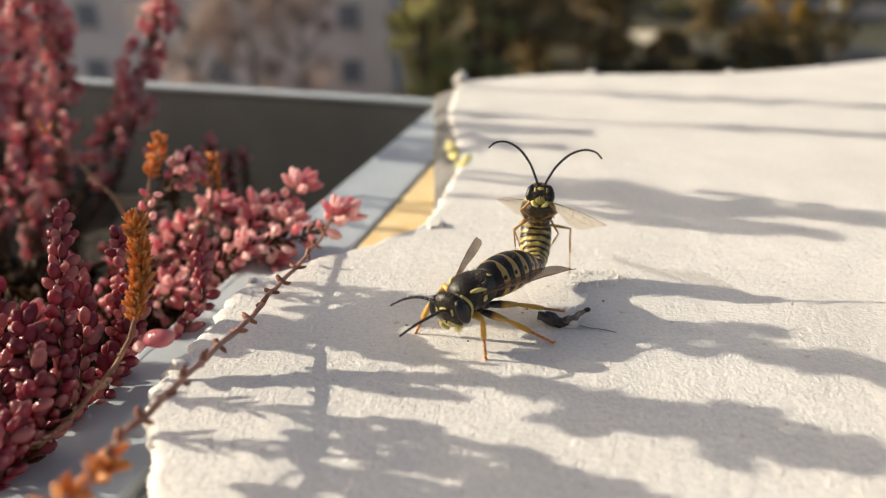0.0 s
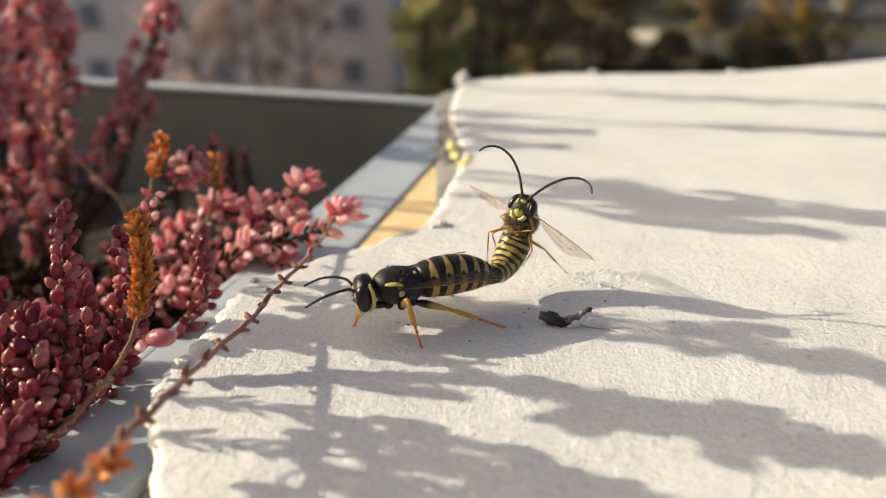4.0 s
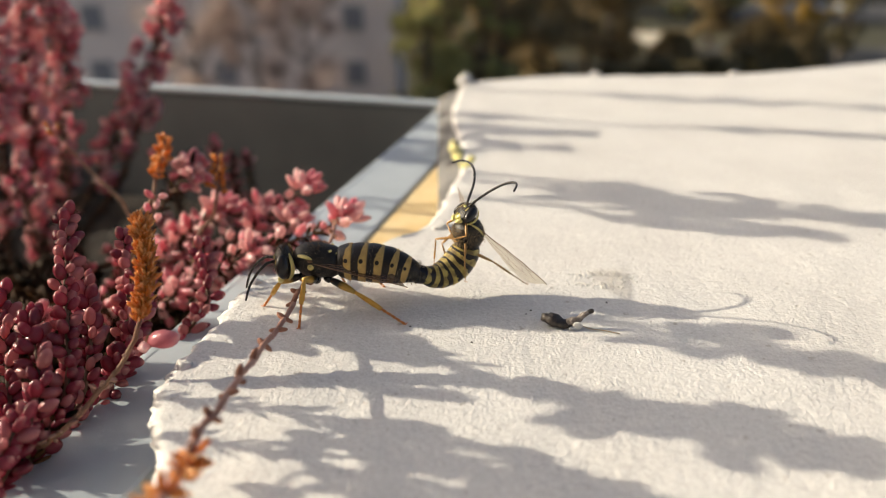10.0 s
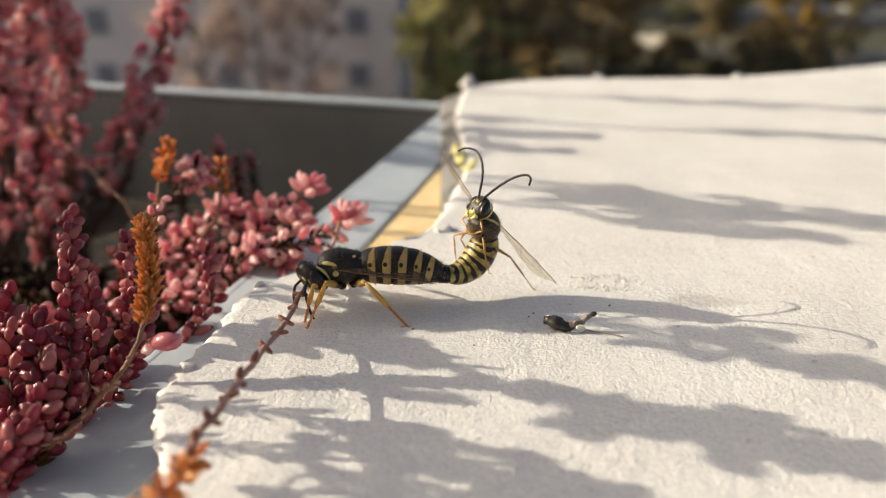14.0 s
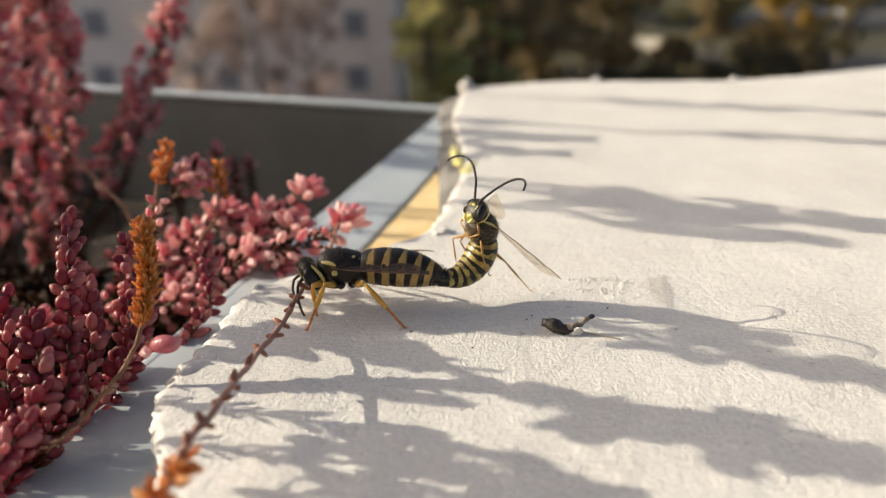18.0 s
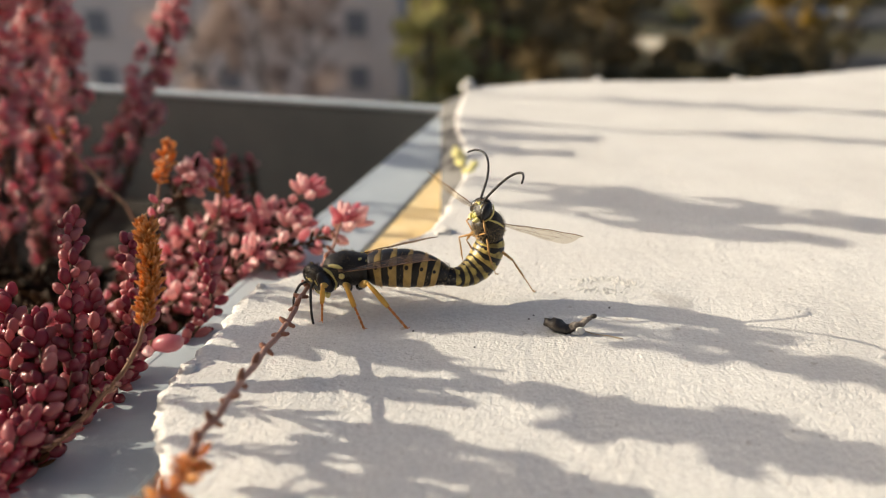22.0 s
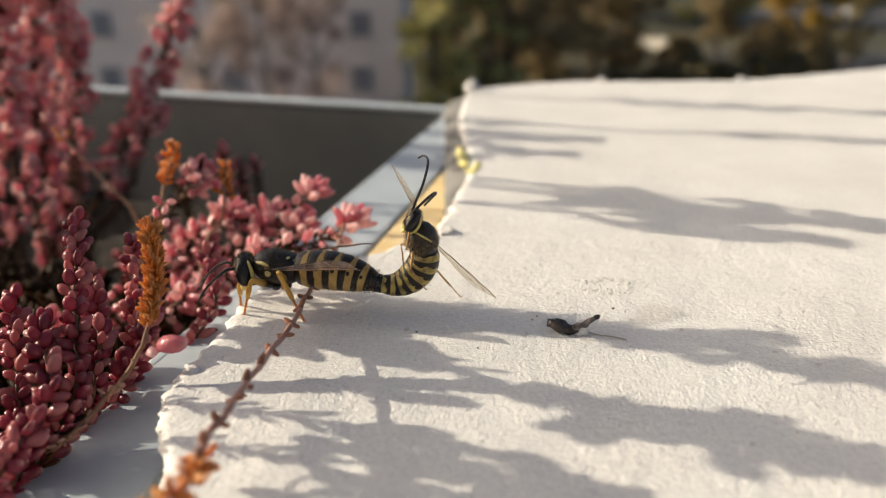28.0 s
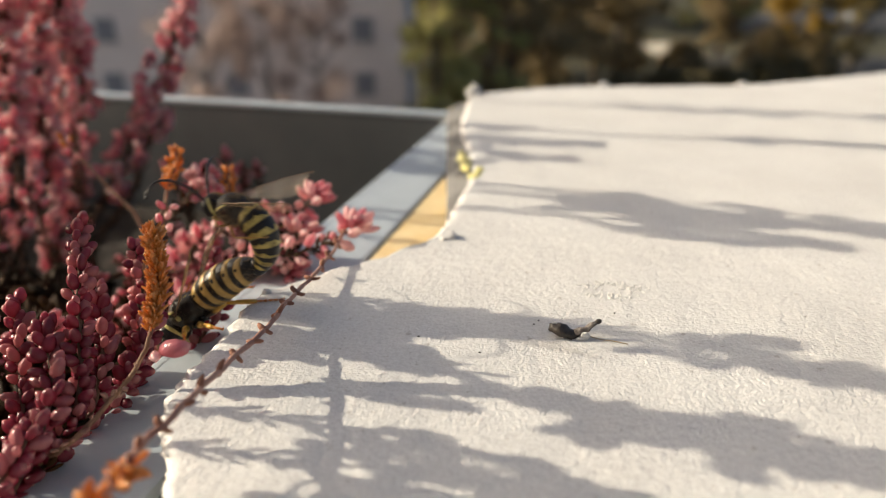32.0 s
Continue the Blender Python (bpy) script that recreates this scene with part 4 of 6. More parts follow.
shading_sprig(304, ((8, 65), (22.6, 59.5), (32, 57), (43, 51)), (-62, -61, -60, -60), 0.50, 0.95, (4.6, 3.6, 3))
shading_sprig(325, ((-10, 58.5), (5, 51.5), (16, 46.5), (24, 44.5), (40, 39)), (-57, -56, -56, -55, -55), 0.46, 1.0, (3.3, 3.8, 3))
shading_sprig(307, ((-17, 48), (-6, 44.5), (3, 40), (12, 36.5)), (-52, -51, -51, -50), 0.52, 0.9, (2.8, 3.0, 2))
shading_sprig(308, ((-18, 43.5), (-8, 40), (2, 36)), (-50, -49, -48), 0.66, 0.8, (3.2, 3.0, 2))
shading_sprig(312, ((8, 107), (24, 99), (38, 93)), (-97, -96, -95), 0.56, 1.1, (2.8, 3.0, 3))
shading_sprig(309, ((-14, 67), (-2, 64), (10, 63)), (-60, -59, -58), 0.50, 1.0, (2.4, 3.0, 3))
shading_sprig(311, ((-20, 61), (-12, 60), (-4, 57)), (-63, -62, -61), 0.50, 0.9, (2.5, 3.2, 2))

# low undergrowth that fills the planter
rng = random.Random(77)
fill_plant = plant("dense low heather covering the dark soil")
for k in range(70):
    y = rng.uniform(22, 175)
    edge = -42 + 0.262 * y
    x = edge - 3 - 75 * rng.random() ** 1.1
    if y < 75:
        z = rng.uniform(-24, -9) - 0.25 * max(0, x - edge + 14)
    elif y < 108:
        z = rng.uniform(-16, -4) - (6 if x > -45 else 0)
    else:
        z = rng.uniform(-24, -10) + (16 if x < -74 else 0)
        if x > edge - 40:
            continue
    lean = (rng.uniform(-6, 4), rng.uniform(-6, 4))
    if y < 75 and rng.random() < 0.85:
        continue
    if x + lean[0] > edge - 9.0:
        continue
    low = rng.random() < 0.75
    sprig(fill_plant, [(x, y, -43), (x + lean[0] * 0.4, y + lean[1] * 0.4, z * 0.5 - 21), (x + lean[0], y + lean[1], z)], 500 + k, 0.86 if low else 0.62, 1.0, 0.8, rng.uniform(0.95, 1.25), near=y < 80, deep=y < 80, limit=-45.5)


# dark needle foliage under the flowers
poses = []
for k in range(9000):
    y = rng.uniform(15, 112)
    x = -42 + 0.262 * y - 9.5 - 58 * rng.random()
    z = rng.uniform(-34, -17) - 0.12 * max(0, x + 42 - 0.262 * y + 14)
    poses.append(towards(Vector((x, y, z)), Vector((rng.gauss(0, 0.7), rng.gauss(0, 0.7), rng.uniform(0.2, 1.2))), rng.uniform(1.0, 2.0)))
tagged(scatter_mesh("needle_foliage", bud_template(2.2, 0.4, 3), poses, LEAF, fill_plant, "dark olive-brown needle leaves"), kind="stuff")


def build_dry_stalk():
    top = empty("dried_flower_stalk")
    pts = [(-60, 42, -42), (-46, 46, -16), (-36.9, 47.6, -6.0), (-33.4, 48.3, -3.6), (-30.6, 51.0, -1.2), (-28.0, 52.6, 1.7), (-26.6, 54.2, 5.3), (-26.3, 56.3, 8.8), (-26.8, 57.9, 12.4)]
    bm = bmesh.new()
    line = spline(pts, 7)
    sweep(bm, [p + Vector(noise.noise_vector(p * 0.8)) * 0.2 for p in line], [0.34 - 0.0035 * i for i in range(len(line))], None, 8)
    part("stalk", bm, STALK, top)
    rng, poses = random.Random(3), []
    for k in range(700):
        f = rng.random()
        i = int(len(line) * (0.73 + 0.265 * f))
        p = line[min(i, len(line) - 1)]
        thick = 0.14 + 0.34 * math.sin(math.pi * min(0.92, 0.15 + 0.7 * f))
        d = Vector((rng.gauss(0, 0.6), rng.gauss(0, 0.6), rng.gauss(0, 0.3)))
        poses.append(towards(p + d.normalized() * rng.uniform(0.1, thick), d + Vector((0, 0.25, 1.0)), rng.uniform(0.4, 0.9)))
    tagged(scatter_mesh("floret_cluster", bud_template(1.5, 0.22, 5), poses, DRY_ONE, top, "papery orange-brown florets"), kind="stuff")
    poses = []
    for k in range(26):
        i = int(len(line) * rng.uniform(0.22, 0.62))
        d = Vector((rng.gauss(0, 1), rng.gauss(0, 1), rng.uniform(0.2, 1.4)))
        poses.append(towards(line[i] + d.normalized() * 0.3, d, rng.uniform(0.4, 0.8)))
    scatter_mesh("bract", bud_template(1.3, 0.3, 4), poses, TWIG, top)
    for k, (at, d, s) in enumerate((((-26.0, 53.3, 3.0), (1.0, -0.15, 0.3), 1.4), ((-26.4, 53.2, 2.8), (0.4, -0.9, 0.25), 0.8))):
        b = new("bud", BUD_MESHES[2])
        b.parent, b.matrix_local = top, towards(Vector(at) * MM, d, s)
    return tagged(top, "dried orange-brown heather spike with one pink bud", "dry stalk")


build_dry_stalk()


def build_twig():
    """The bare dry twig over the block; its origin lies at the tip."""
    top = empty("dry_twig")
    tip = Vector((-13.6, 88.4, 1.8))
    top.location = tip * MM
    pts = [Vector(q) - tip for q in ((-13.6, 88.4, 1.8), (-14.4, 81.2, 1.3), (-15.3, 73.8, 1.6), (-16.9, 64.8, 2.3), (-17.7, 56.3, 3.1), (-19.0, 48.9, 4.2), (-20.0, 43.4, 4.8), (-21.0, 37.0, 5.4), (-21.2, 32.4, 5.8), (-26, 18, 8), (-40, 8, -4), (-48, 4, -42))]
    line = spline(pts, 9)
    rng = random.Random(12)
    bm = bmesh.new()
    n = len(line)
    sweep(bm, [p + Vector(noise.noise_vector((p + tip) * 0.5)) * 0.22 for p in line], [0.21 + 0.0012 * i + 0.05 * noise.noise((i * 0.7, 0, 0)) for i in range(n)], None, 9)
    part("stem", bm, TWIG, top)
    k = 4
    while k < n - 14:
        p, t = line[k], (line[k + 1] - line[k - 1]).normalized()
        u = t.orthogonal().normalized()
        for side in (0, 1):
            a = rng.uniform(0, 0.8) + k * 1.3 + side * 3.1
            r = u * math.cos(a) + t.cross(u) * math.sin(a)
            m = bmesh.new()
            sweep(m, spline([p, p + r * 0.55 - t * 0.25, p + r * rng.uniform(0.6, 0.95) - t * rng.uniform(0.4, 0.9)], 3), [0.28, 0.31, 0.32, 0.3, 0.26, 0.18, 0.07], [0.2, 0.22, 0.22, 0.2, 0.16, 0.1, 0.05], 6)
            part("node_scale", m, STEM_RED, top)
        k += rng.choice((3, 4, 4, 5))
    poses = []
    for k in range(110):
        i = rng.randrange(67, 86)
        d = Vector((rng.gauss(0, 1), rng.gauss(0, 1), rng.gauss(0.3, 1)))
        poses.append(towards(line[i] + d.normalized() * 0.3, d, rng.uniform(0.4, 0.9)))
    tagged(scatter_mesh("floret_cluster", bud_template(1.7, 0.34, 5), poses, DRY_ONE, top, "papery orange-brown florets"), kind="stuff")
    m = bmesh.new()
    for k in range(5):
        d = Vector((rng.gauss(0, 1), rng.gauss(0.6, 1), rng.gauss(0.3, 1))).normalized()
        sweep(m, [line[0] - d * 0.1, line[0] + d * 0.5, line[0] + d * 1.1], [0.14, 0.1, 0.03], None, 5)
    part("frayed_tip", m, TWIG, top)
    return tagged(top, "bare red-brown dry heather twig with scaly nodes", "twig")


twig = build_twig()
# ---- the two wasps ----
def stripe_material(name, yellow, black_part, dots, ragged=0.22, mottle=0.0):
    """Yellow and black bands: u runs front to rear of one segment, v round it (0 on the back)."""
    k = Nodes(name, 0.36, spec=0.42)
    u, v = k.uv()
    turn = k.math("MULTIPLY", v, 2 * math.pi)
    c = k.math("COSINE", turn)
    c3 = k.math("COSINE", k.math("MULTIPLY", turn, 3.0))
    peak = k.math("POWER", k.math("MAXIMUM", c, 0.0), 24.0)
    edge = k.math("ADD", k.math("ADD", k.math("MULTIPLY", c, 0.08), black_part), k.math("ADD", k.math("MULTIPLY", peak, 0.12), k.math("MULTIPLY", c3, 0.035)))
    edge = k.math("ADD", edge, k.math("MULTIPLY", k.math("SUBTRACT", k.noise(900, 2), 0.5), ragged))
    black = k.math("MULTIPLY_ADD", k.math("SUBTRACT", edge, u), 22.0, 0.5, clamp=True)
    rear = k.math("MULTIPLY_ADD", k.math("SUBTRACT", u, 0.93), 30.0, 0.5, clamp=True)
    if dots:
        for at in (0.175, 0.825):
            du = k.math("MULTIPLY", k.math("SUBTRACT", u, 0.62), 1.5)
            dv = k.math("MULTIPLY", k.math("SUBTRACT", v, at), 9.0)
            r = k.math("SQRT", k.math("ADD", k.math("MULTIPLY", du, du), k.math("MULTIPLY", dv, dv)))
            black = k.math("MAXIMUM", black, k.math("MULTIPLY_ADD", k.math("SUBTRACT", 0.17, r), 30.0, 0.5, clamp=True))
    gold = k.ramp(k.noise(1600, 3), (0.3, yellow), (0.75, [min(1, q * 1.25) for q in yellow]))
    if mottle:
        patch = k.ramp(k.noise(1100, 3), (0.40, (0, 0, 0)), (0.62, (1, 1, 1)))
        gold = k.mix(k.math("MULTIPLY", patch, mottle), gold, (0.09, 0.055, 0.02))
    tone = k.mix(black, gold, (0.016, 0.011, 0.007))
    k.colour(k.mix(k.math("MULTIPLY", rear, 0.75), tone, (0.06, 0.025, 0.01)))
    k.bump(k.noise(5000, 2), 0.00004, 0.5)
    return k.mat


F_BANDS = stripe_material("wasp_bands", (0.50, 0.325, 0.10), 0.50, True, 0.28, 0.25)
F_LAST = stripe_material("wasp_last_band", (0.42, 0.27, 0.08), 0.82, False, 0.3, 0.4)
M_BANDS = stripe_material("wasp_bands_pale", (0.50, 0.385, 0.11), 0.51, False, 0.9, 0.7)
BLACK = plain("black_chitin", (0.007, 0.006, 0.006), (0.02, 0.017, 0.015), 1500, 0.26, 0.0, 0.00003, 5000)
BLACK_DULL = plain("black_downy_chitin", (0.010, 0.008, 0.006), (0.034, 0.025, 0.017), 1500, 0.42, 0.0, 0.00006, 4000, 0.4)
DOWNY = plain("brown_downy_chitin", (0.012, 0.009, 0.006), (0.05, 0.035, 0.02), 1800, 0.45, 0.0, 0.00006, 4000)
FACE = plain("green_yellow_face", (0.28, 0.26, 0.05), (0.44, 0.40, 0.10), 1500, 0.35, 0.0, 0.00003, 5000)
YELLOW = plain("yellow_chitin", (0.56, 0.46, 0.14), (0.70, 0.60, 0.24), 1500, 0.35, 0.0, 0.00003, 5000)
def leg_material():
    """Black at the joint, then yellow."""
    k = Nodes("black_to_yellow_leg", 0.38)
    u, v = k.uv()
    k.colour(k.ramp(u, (0.0, (0.012, 0.009, 0.007)), (0.42, (0.02, 0.013, 0.008)), (0.6, (0.55, 0.31, 0.06)), (1.0, (0.62, 0.38, 0.08))))
    return k.mat


LEG_BASE = leg_material()
LEG_YELLOW = plain("yellow_leg", (0.66, 0.33, 0.045), (0.78, 0.45, 0.08), 1200, 0.38)
LEG_MALE = plain("brown_yellow_leg", (0.40, 0.20, 0.055), (0.56, 0.32, 0.09), 1200, 0.4)
LEG_ORANGE = plain("orange_tarsus", (0.58, 0.17, 0.03), (0.72, 0.27, 0.05), 1200, 0.4)
EYE = plain("black_eye", (0.008, 0.007, 0.008), (0.014, 0.012, 0.012), 3000, 0.28, 0.0, 0.00001, 9000)
HAIR = Nodes("pale_hair", 0.5).colour((0.36, 0.26, 0.14)).mat
DARK_HAIR = Nodes("dark_hair", 0.5).colour((0.13, 0.10, 0.065)).mat


def antenna_material():
    k = Nodes("ringed_antenna", 0.35)
    u, v = k.uv()
    ring = k.math("POWER", k.math("ABSOLUTE", k.math("SINE", k.math("MULTIPLY", u, math.pi * 12))), 0.35)
    k.colour(k.mix(ring, (0.06, 0.045, 0.03), (0.010, 0.009, 0.009)))
    k.bump(ring, 0.0001)
    return k.mat


ANTENNA = antenna_material()


def wing_material(name, tint, clear):
    """Thin smoky membrane: mostly clear, faintly tinted, glossy."""
    k = Nodes(name, 0.25)
    t = k.t
    clear_node = t.nodes.new("ShaderNodeBsdfTransparent")
    clear_node.inputs[0].default_value = (0.97, 0.92, 0.82, 1)
    through_node = t.nodes.new("ShaderNodeBsdfTranslucent")
    through_node.inputs[0].default_value = (*tint, 1)
    gloss = t.nodes.new("ShaderNodeBsdfGlossy")
    gloss.inputs["Roughness"].default_value = 0.25
    k.colour(k.mix(k.noise(700, 3), tint, [q * 0.6 for q in tint]))
    first = t.nodes.new("ShaderNodeMixShader")
    second = t.nodes.new("ShaderNodeMixShader")
    third = t.nodes.new("ShaderNodeMixShader")
    first.inputs[0].default_value = 0.5
    t.links.new(k.b.outputs[0], first.inputs[1])
    t.links.new(through_node.outputs[0], first.inputs[2])
    second.inputs[0].default_value = clear
    t.links.new(first.outputs[0], second.inputs[1])
    t.links.new(clear_node.outputs[0], second.inputs[2])
    third.inputs[0].default_value = 0.06
    t.links.new(second.outputs[0], third.inputs[1])
    t.links.new(gloss.outputs[0], third.inputs[2])
    t.links.new(third.outputs[0], t.nodes["Material Output"].inputs[0])
    return k.mat


WING_DARK = wing_material("smoky_brown_wing", (0.15, 0.08, 0.04), 0.22)
WING_CLEAR = wing_material("amber_clear_wing", (0.56, 0.40, 0.20), 0.80)
VEIN = plain("brown_vein", (0.15, 0.075, 0.035), (0.28, 0.155, 0.075), 1500, 0.4)


def hairs(name, parent, centre, radii, count, length, seed, material, lo=-1.0):
    """Fine down standing off an oval body."""
    rng = random.Random(seed)
    verts, faces = [], []
    for k in range(count):
        d = Vector((rng.gauss(0, 1), rng.gauss(0, 1), rng.gauss(0, 1))).normalized()
        if d.z < lo:
            continue
        p = Vector(centre) + Vector((d.x * radii[0], d.y * radii[1], d.z * radii[2])) * 0.97
        tip = p + (d + Vector((rng.gauss(0, 0.3), rng.gauss(0, 0.3), rng.gauss(0, 0.3)))) * length * rng.uniform(0.5, 1.2)
        s = d.orthogonal().normalized() * 0.028
        s2 = d.cross(s).normalized() * 0.028
        i = len(verts)
        verts += [p - s, p + s, p + s2, tip]
        faces += [(i, i + 1, i + 3), (i + 1, i + 2, i + 3), (i + 2, i, i + 3)]
    me = bpy.data.meshes.new(name)
    me.from_pydata([v * MM for v in verts], [], faces)
    return tagged(link_mesh(name, me, material, parent, "", False), kind="stuff")


def wing(parent, root, side, length, width, material, fold=0.0):
    """A veined wing lying along -x from its root; side is +1 left, -1 right."""
    n, m = 26, 6
    verts, faces = [], []
    for i in range(n + 1):
        f = i / n
        lead = 0.10 * width * math.sin(math.pi * f)
        w = width * (0.10 + 0.90 * min(1, f * 1.7) ** 0.8) * (1 - max(0, (f - 0.72) / 0.28) ** 2.3 * 0.92)
        for j in range(m + 1):
            g = j / m
            y = side * (lead - w * g + width * 0.2)
            z = 0.10 * math.sin(g * math.pi * 3) * width * 0.12 + fold * abs(g - 0.4) * w * 0.6 + 0.03 * math.sin(f * 23)
            verts.append((-length * f * (1 - 0.04 * g), y, z))
    a = n * (m + 1)
    for i in range(n):
        for j in range(m):
            k = i * (m + 1) + j
            faces.append((k, k + 1, k + m + 2, k + m + 1))
    me = bpy.data.meshes.new("wing")
    me.from_pydata([tuple(q * MM for q in v) for v in verts], [], faces)
    ob = link_mesh("wing", me, material, parent)
    ob.location = Vector(root) * MM
    grid = lambda i, g: Vector(verts[int(i) * (m + 1) + int(round(g * m))])
    lines = [[grid(i, 0) for i in range(0, n + 1, 2)], [grid(i, 0.17) for i in range(0, n - 5, 2)],
             [grid(i, 0.5) for i in range(2, n - 4, 2)], [grid(i, 0.83) for i in range(4, n - 8, 2)],
             [grid(10, 0.17), grid(12, 0.5), grid(13, 0.83)], [grid(16, 0.17), grid(18, 0.5), grid(16, 0.83)], [grid(18, 0.17), grid(21, 0.33), grid(23, 0.5)]]
    for k, line in enumerate(lines):
        bm = bmesh.new()
        sweep(bm, line, 0.045 if k == 0 else 0.017, None, 5)
        part("vein", bm, VEIN, ob)
    return ob


def bone(name, length, radii, material, parent, sides=8):
    """A limb piece along +z from its joint."""
    bm = bmesh.new()
    n = len(radii)
    sweep(bm, [(0.03 * math.sin(i), 0, length * i / (n - 1)) for i in range(n)], list(radii), None, sides, (1, 0, 0))
    return part(name, bm, material, parent)


LEG_SIZES = {"front": (2.5, 2.0, 1.9), "mid": (2.9, 2.5, 2.4), "hind": (3.4, 3.3, 2.9)}


def build_leg(parent, kind, thick=1.0, short=1.0):
    a, b, c = [q * short for q in LEG_SIZES[kind]]
    femur = bone("leg", a, [0.16 * thick, 0.32 * thick, 0.36 * thick, 0.30 * thick, 0.2 * thick], LEG_BASE if thick > 0.9 else LEG_MALE, parent)
    bm = bmesh.new()
    ball(bm, (0, 0, 0), (0.4 * thick, 0.4 * thick, 0.45 * thick), None, 9, 7)
    part("hip_joint", bm, BLACK, femur)
    tibia = bone("tibia", b, [0.14 * thick, 0.2 * thick, 0.23 * thick, 0.24 * thick, 0.2 * thick], LEG_YELLOW if thick > 0.9 else LEG_MALE, femur)
    bm = bmesh.new()
    for k in range(5):
        z0, z1 = b + c * k / 5, b + c * (k + 0.92) / 5
        sweep(bm, [(0, 0, z0), (0, 0, (z0 + z1) / 2), (0, 0, z1)], [0.09 * thick, 0.115 * thick, 0.13 * thick], None, 6, (1, 0, 0))
    for s in (-1, 1):
        sweep(bm, [(0, 0, b + c), (s * 0.14, 0.1, b + c + 0.1), (s * 0.2, 0.28, b + c + 0.12)], [0.06, 0.05, 0.02], None, 5)
    tarsus = part("tarsus", bm, LEG_ORANGE if thick > 0.9 else LEG_MALE, femur)
    return femur, tibia, tarsus


def build_antenna(parent, base, pts, seed=0, r=0.118):
    bm = bmesh.new()
    line = spline(pts, 7)
    n = len(line)
    sweep(bm, line, [r * (1.25 if i < 4 else 1.0 - 0.35 * (i / n) ** 3) for i in range(n)], None, 8)
    ob = part("antenna", bm, ANTENNA, parent)
    ob.location = Vector(base) * MM
    return ob


def build_head(parent, neck, male=False, grow=1.0):
    """Head with its joint at the origin; the face looks along +x."""
    bm = bmesh.new()
    ball(bm, (0.95, 0, 0), (0.85, 1.55, 1.4), None, 20, 14)
    for w in bm.verts:
        if w.co.x < 0.7:
            w.co.x = 0.7 - (0.7 - w.co.x) * 0.75
    head = part("head", bm, BLACK_DULL, parent)
    head.location = Vector(neck) * MM
    head.scale = (grow, grow, grow)
    for s in (-1, 1):
        bm = bmesh.new()
        ball(bm, (1.12, s * 1.18, 0.12), (0.58, 0.46, 1.02), Matrix.Rotation(s * 0.25, 3, "X"), 14, 10)
        part("eye", bm, EYE, head)
        bm = bmesh.new()
        sweep(bm, spline([(0.55, s * 0.9, 1.12), (0.38, s * 1.42, 0.45), (0.42, s * 1.5, -0.35), (0.75, s * 1.15, -1.1)], 4), [0.06, 0.1, 0.13, 0.15, 0.16, 0.17, 0.17, 0.17, 0.16, 0.15, 0.12, 0.09, 0.05], [0.08] * 13, 7)
        part("cheek_stripe", bm, YELLOW, head)
        bm = bmesh.new()
        sweep(bm, spline([(1.3, s * 0.8, -0.95), (1.4, s * 0.65, -1.35), (1.42, s * 0.2, -1.6)], 4), [0.24, 0.27, 0.28, 0.27, 0.25, 0.22, 0.18, 0.14, 0.08], None, 8)
        part("mandible", bm, YELLOW, head)
        bm = bmesh.new()
        ball(bm, (1.60, s * 0.64, 0.2), (0.12, 0.16, 0.42), None, 8, 6)
        part("eye_notch_mark", bm, YELLOW, head)
    bm = bmesh.new()
    ball(bm, (1.36, 0, -0.55), (0.38, 0.74, 0.82), None, 14, 10)
    part("clypeus", bm, FACE if male else YELLOW, head)
    bm = bmesh.new()
    ball(bm, (1.77, 0, -0.5), (0.04, 0.07, 0.26), None, 8, 6)
    part("face_mark", bm, BLACK, head)
    bm = bmesh.new()
    ball(bm, (1.70, 0, 0.48), (0.12, 0.38, 0.24), None, 10, 6)
    part("forehead_spot", bm, FACE if male else YELLOW, head)
    bm = bmesh.new()
    for y, z in ((0, 1.36), (0.22, 1.26), (-0.22, 1.26)):
        ball(bm, (1.05, y, z), (0.1, 0.1, 0.08), None, 8, 5)
    part("simple_eyes", bm, EYE, head)
    hairs("hair", head, (0.95, 0, 0), (0.85, 1.45, 1.4), 700, 0.27, 5 if male else 6, DARK_HAIR if not male else HAIR, -0.5)
    return head


def build_tergites(parent, line_at, size_at, cuts, bands, up, name="tergite"):
    """Overlapping rings of the abdomen from front to rear."""
    for a, b in zip(cuts, cuts[1:]):
        steps = 9
        ext = (b - a) * 0.16
        fs = [a + (b + ext - a) * i / steps for i in range(steps + 1)]
        bm = bmesh.new()
        sizes = []
        for i, f in enumerate(fs):
            w, h = size_at(min(f, 1.0))
            g = 0.965 + 0.05 * i / steps
            if i == 0:
                g *= 0.9
            if i == steps:
                g *= 0.93
            sizes.append((w * g, h * g))
        sweep(bm, [line_at(f) for f in fs], [s[0] for s in sizes], [s[1] for s in sizes], 36, up)
        part(name, bm, bands, parent)


def table(rows):
    """Interpolates columns of rows smoothly over their first column."""
    cols = list(zip(*rows))
    return lambda v: [float(np.interp(v, cols[0], c)) for c in cols[1:]]


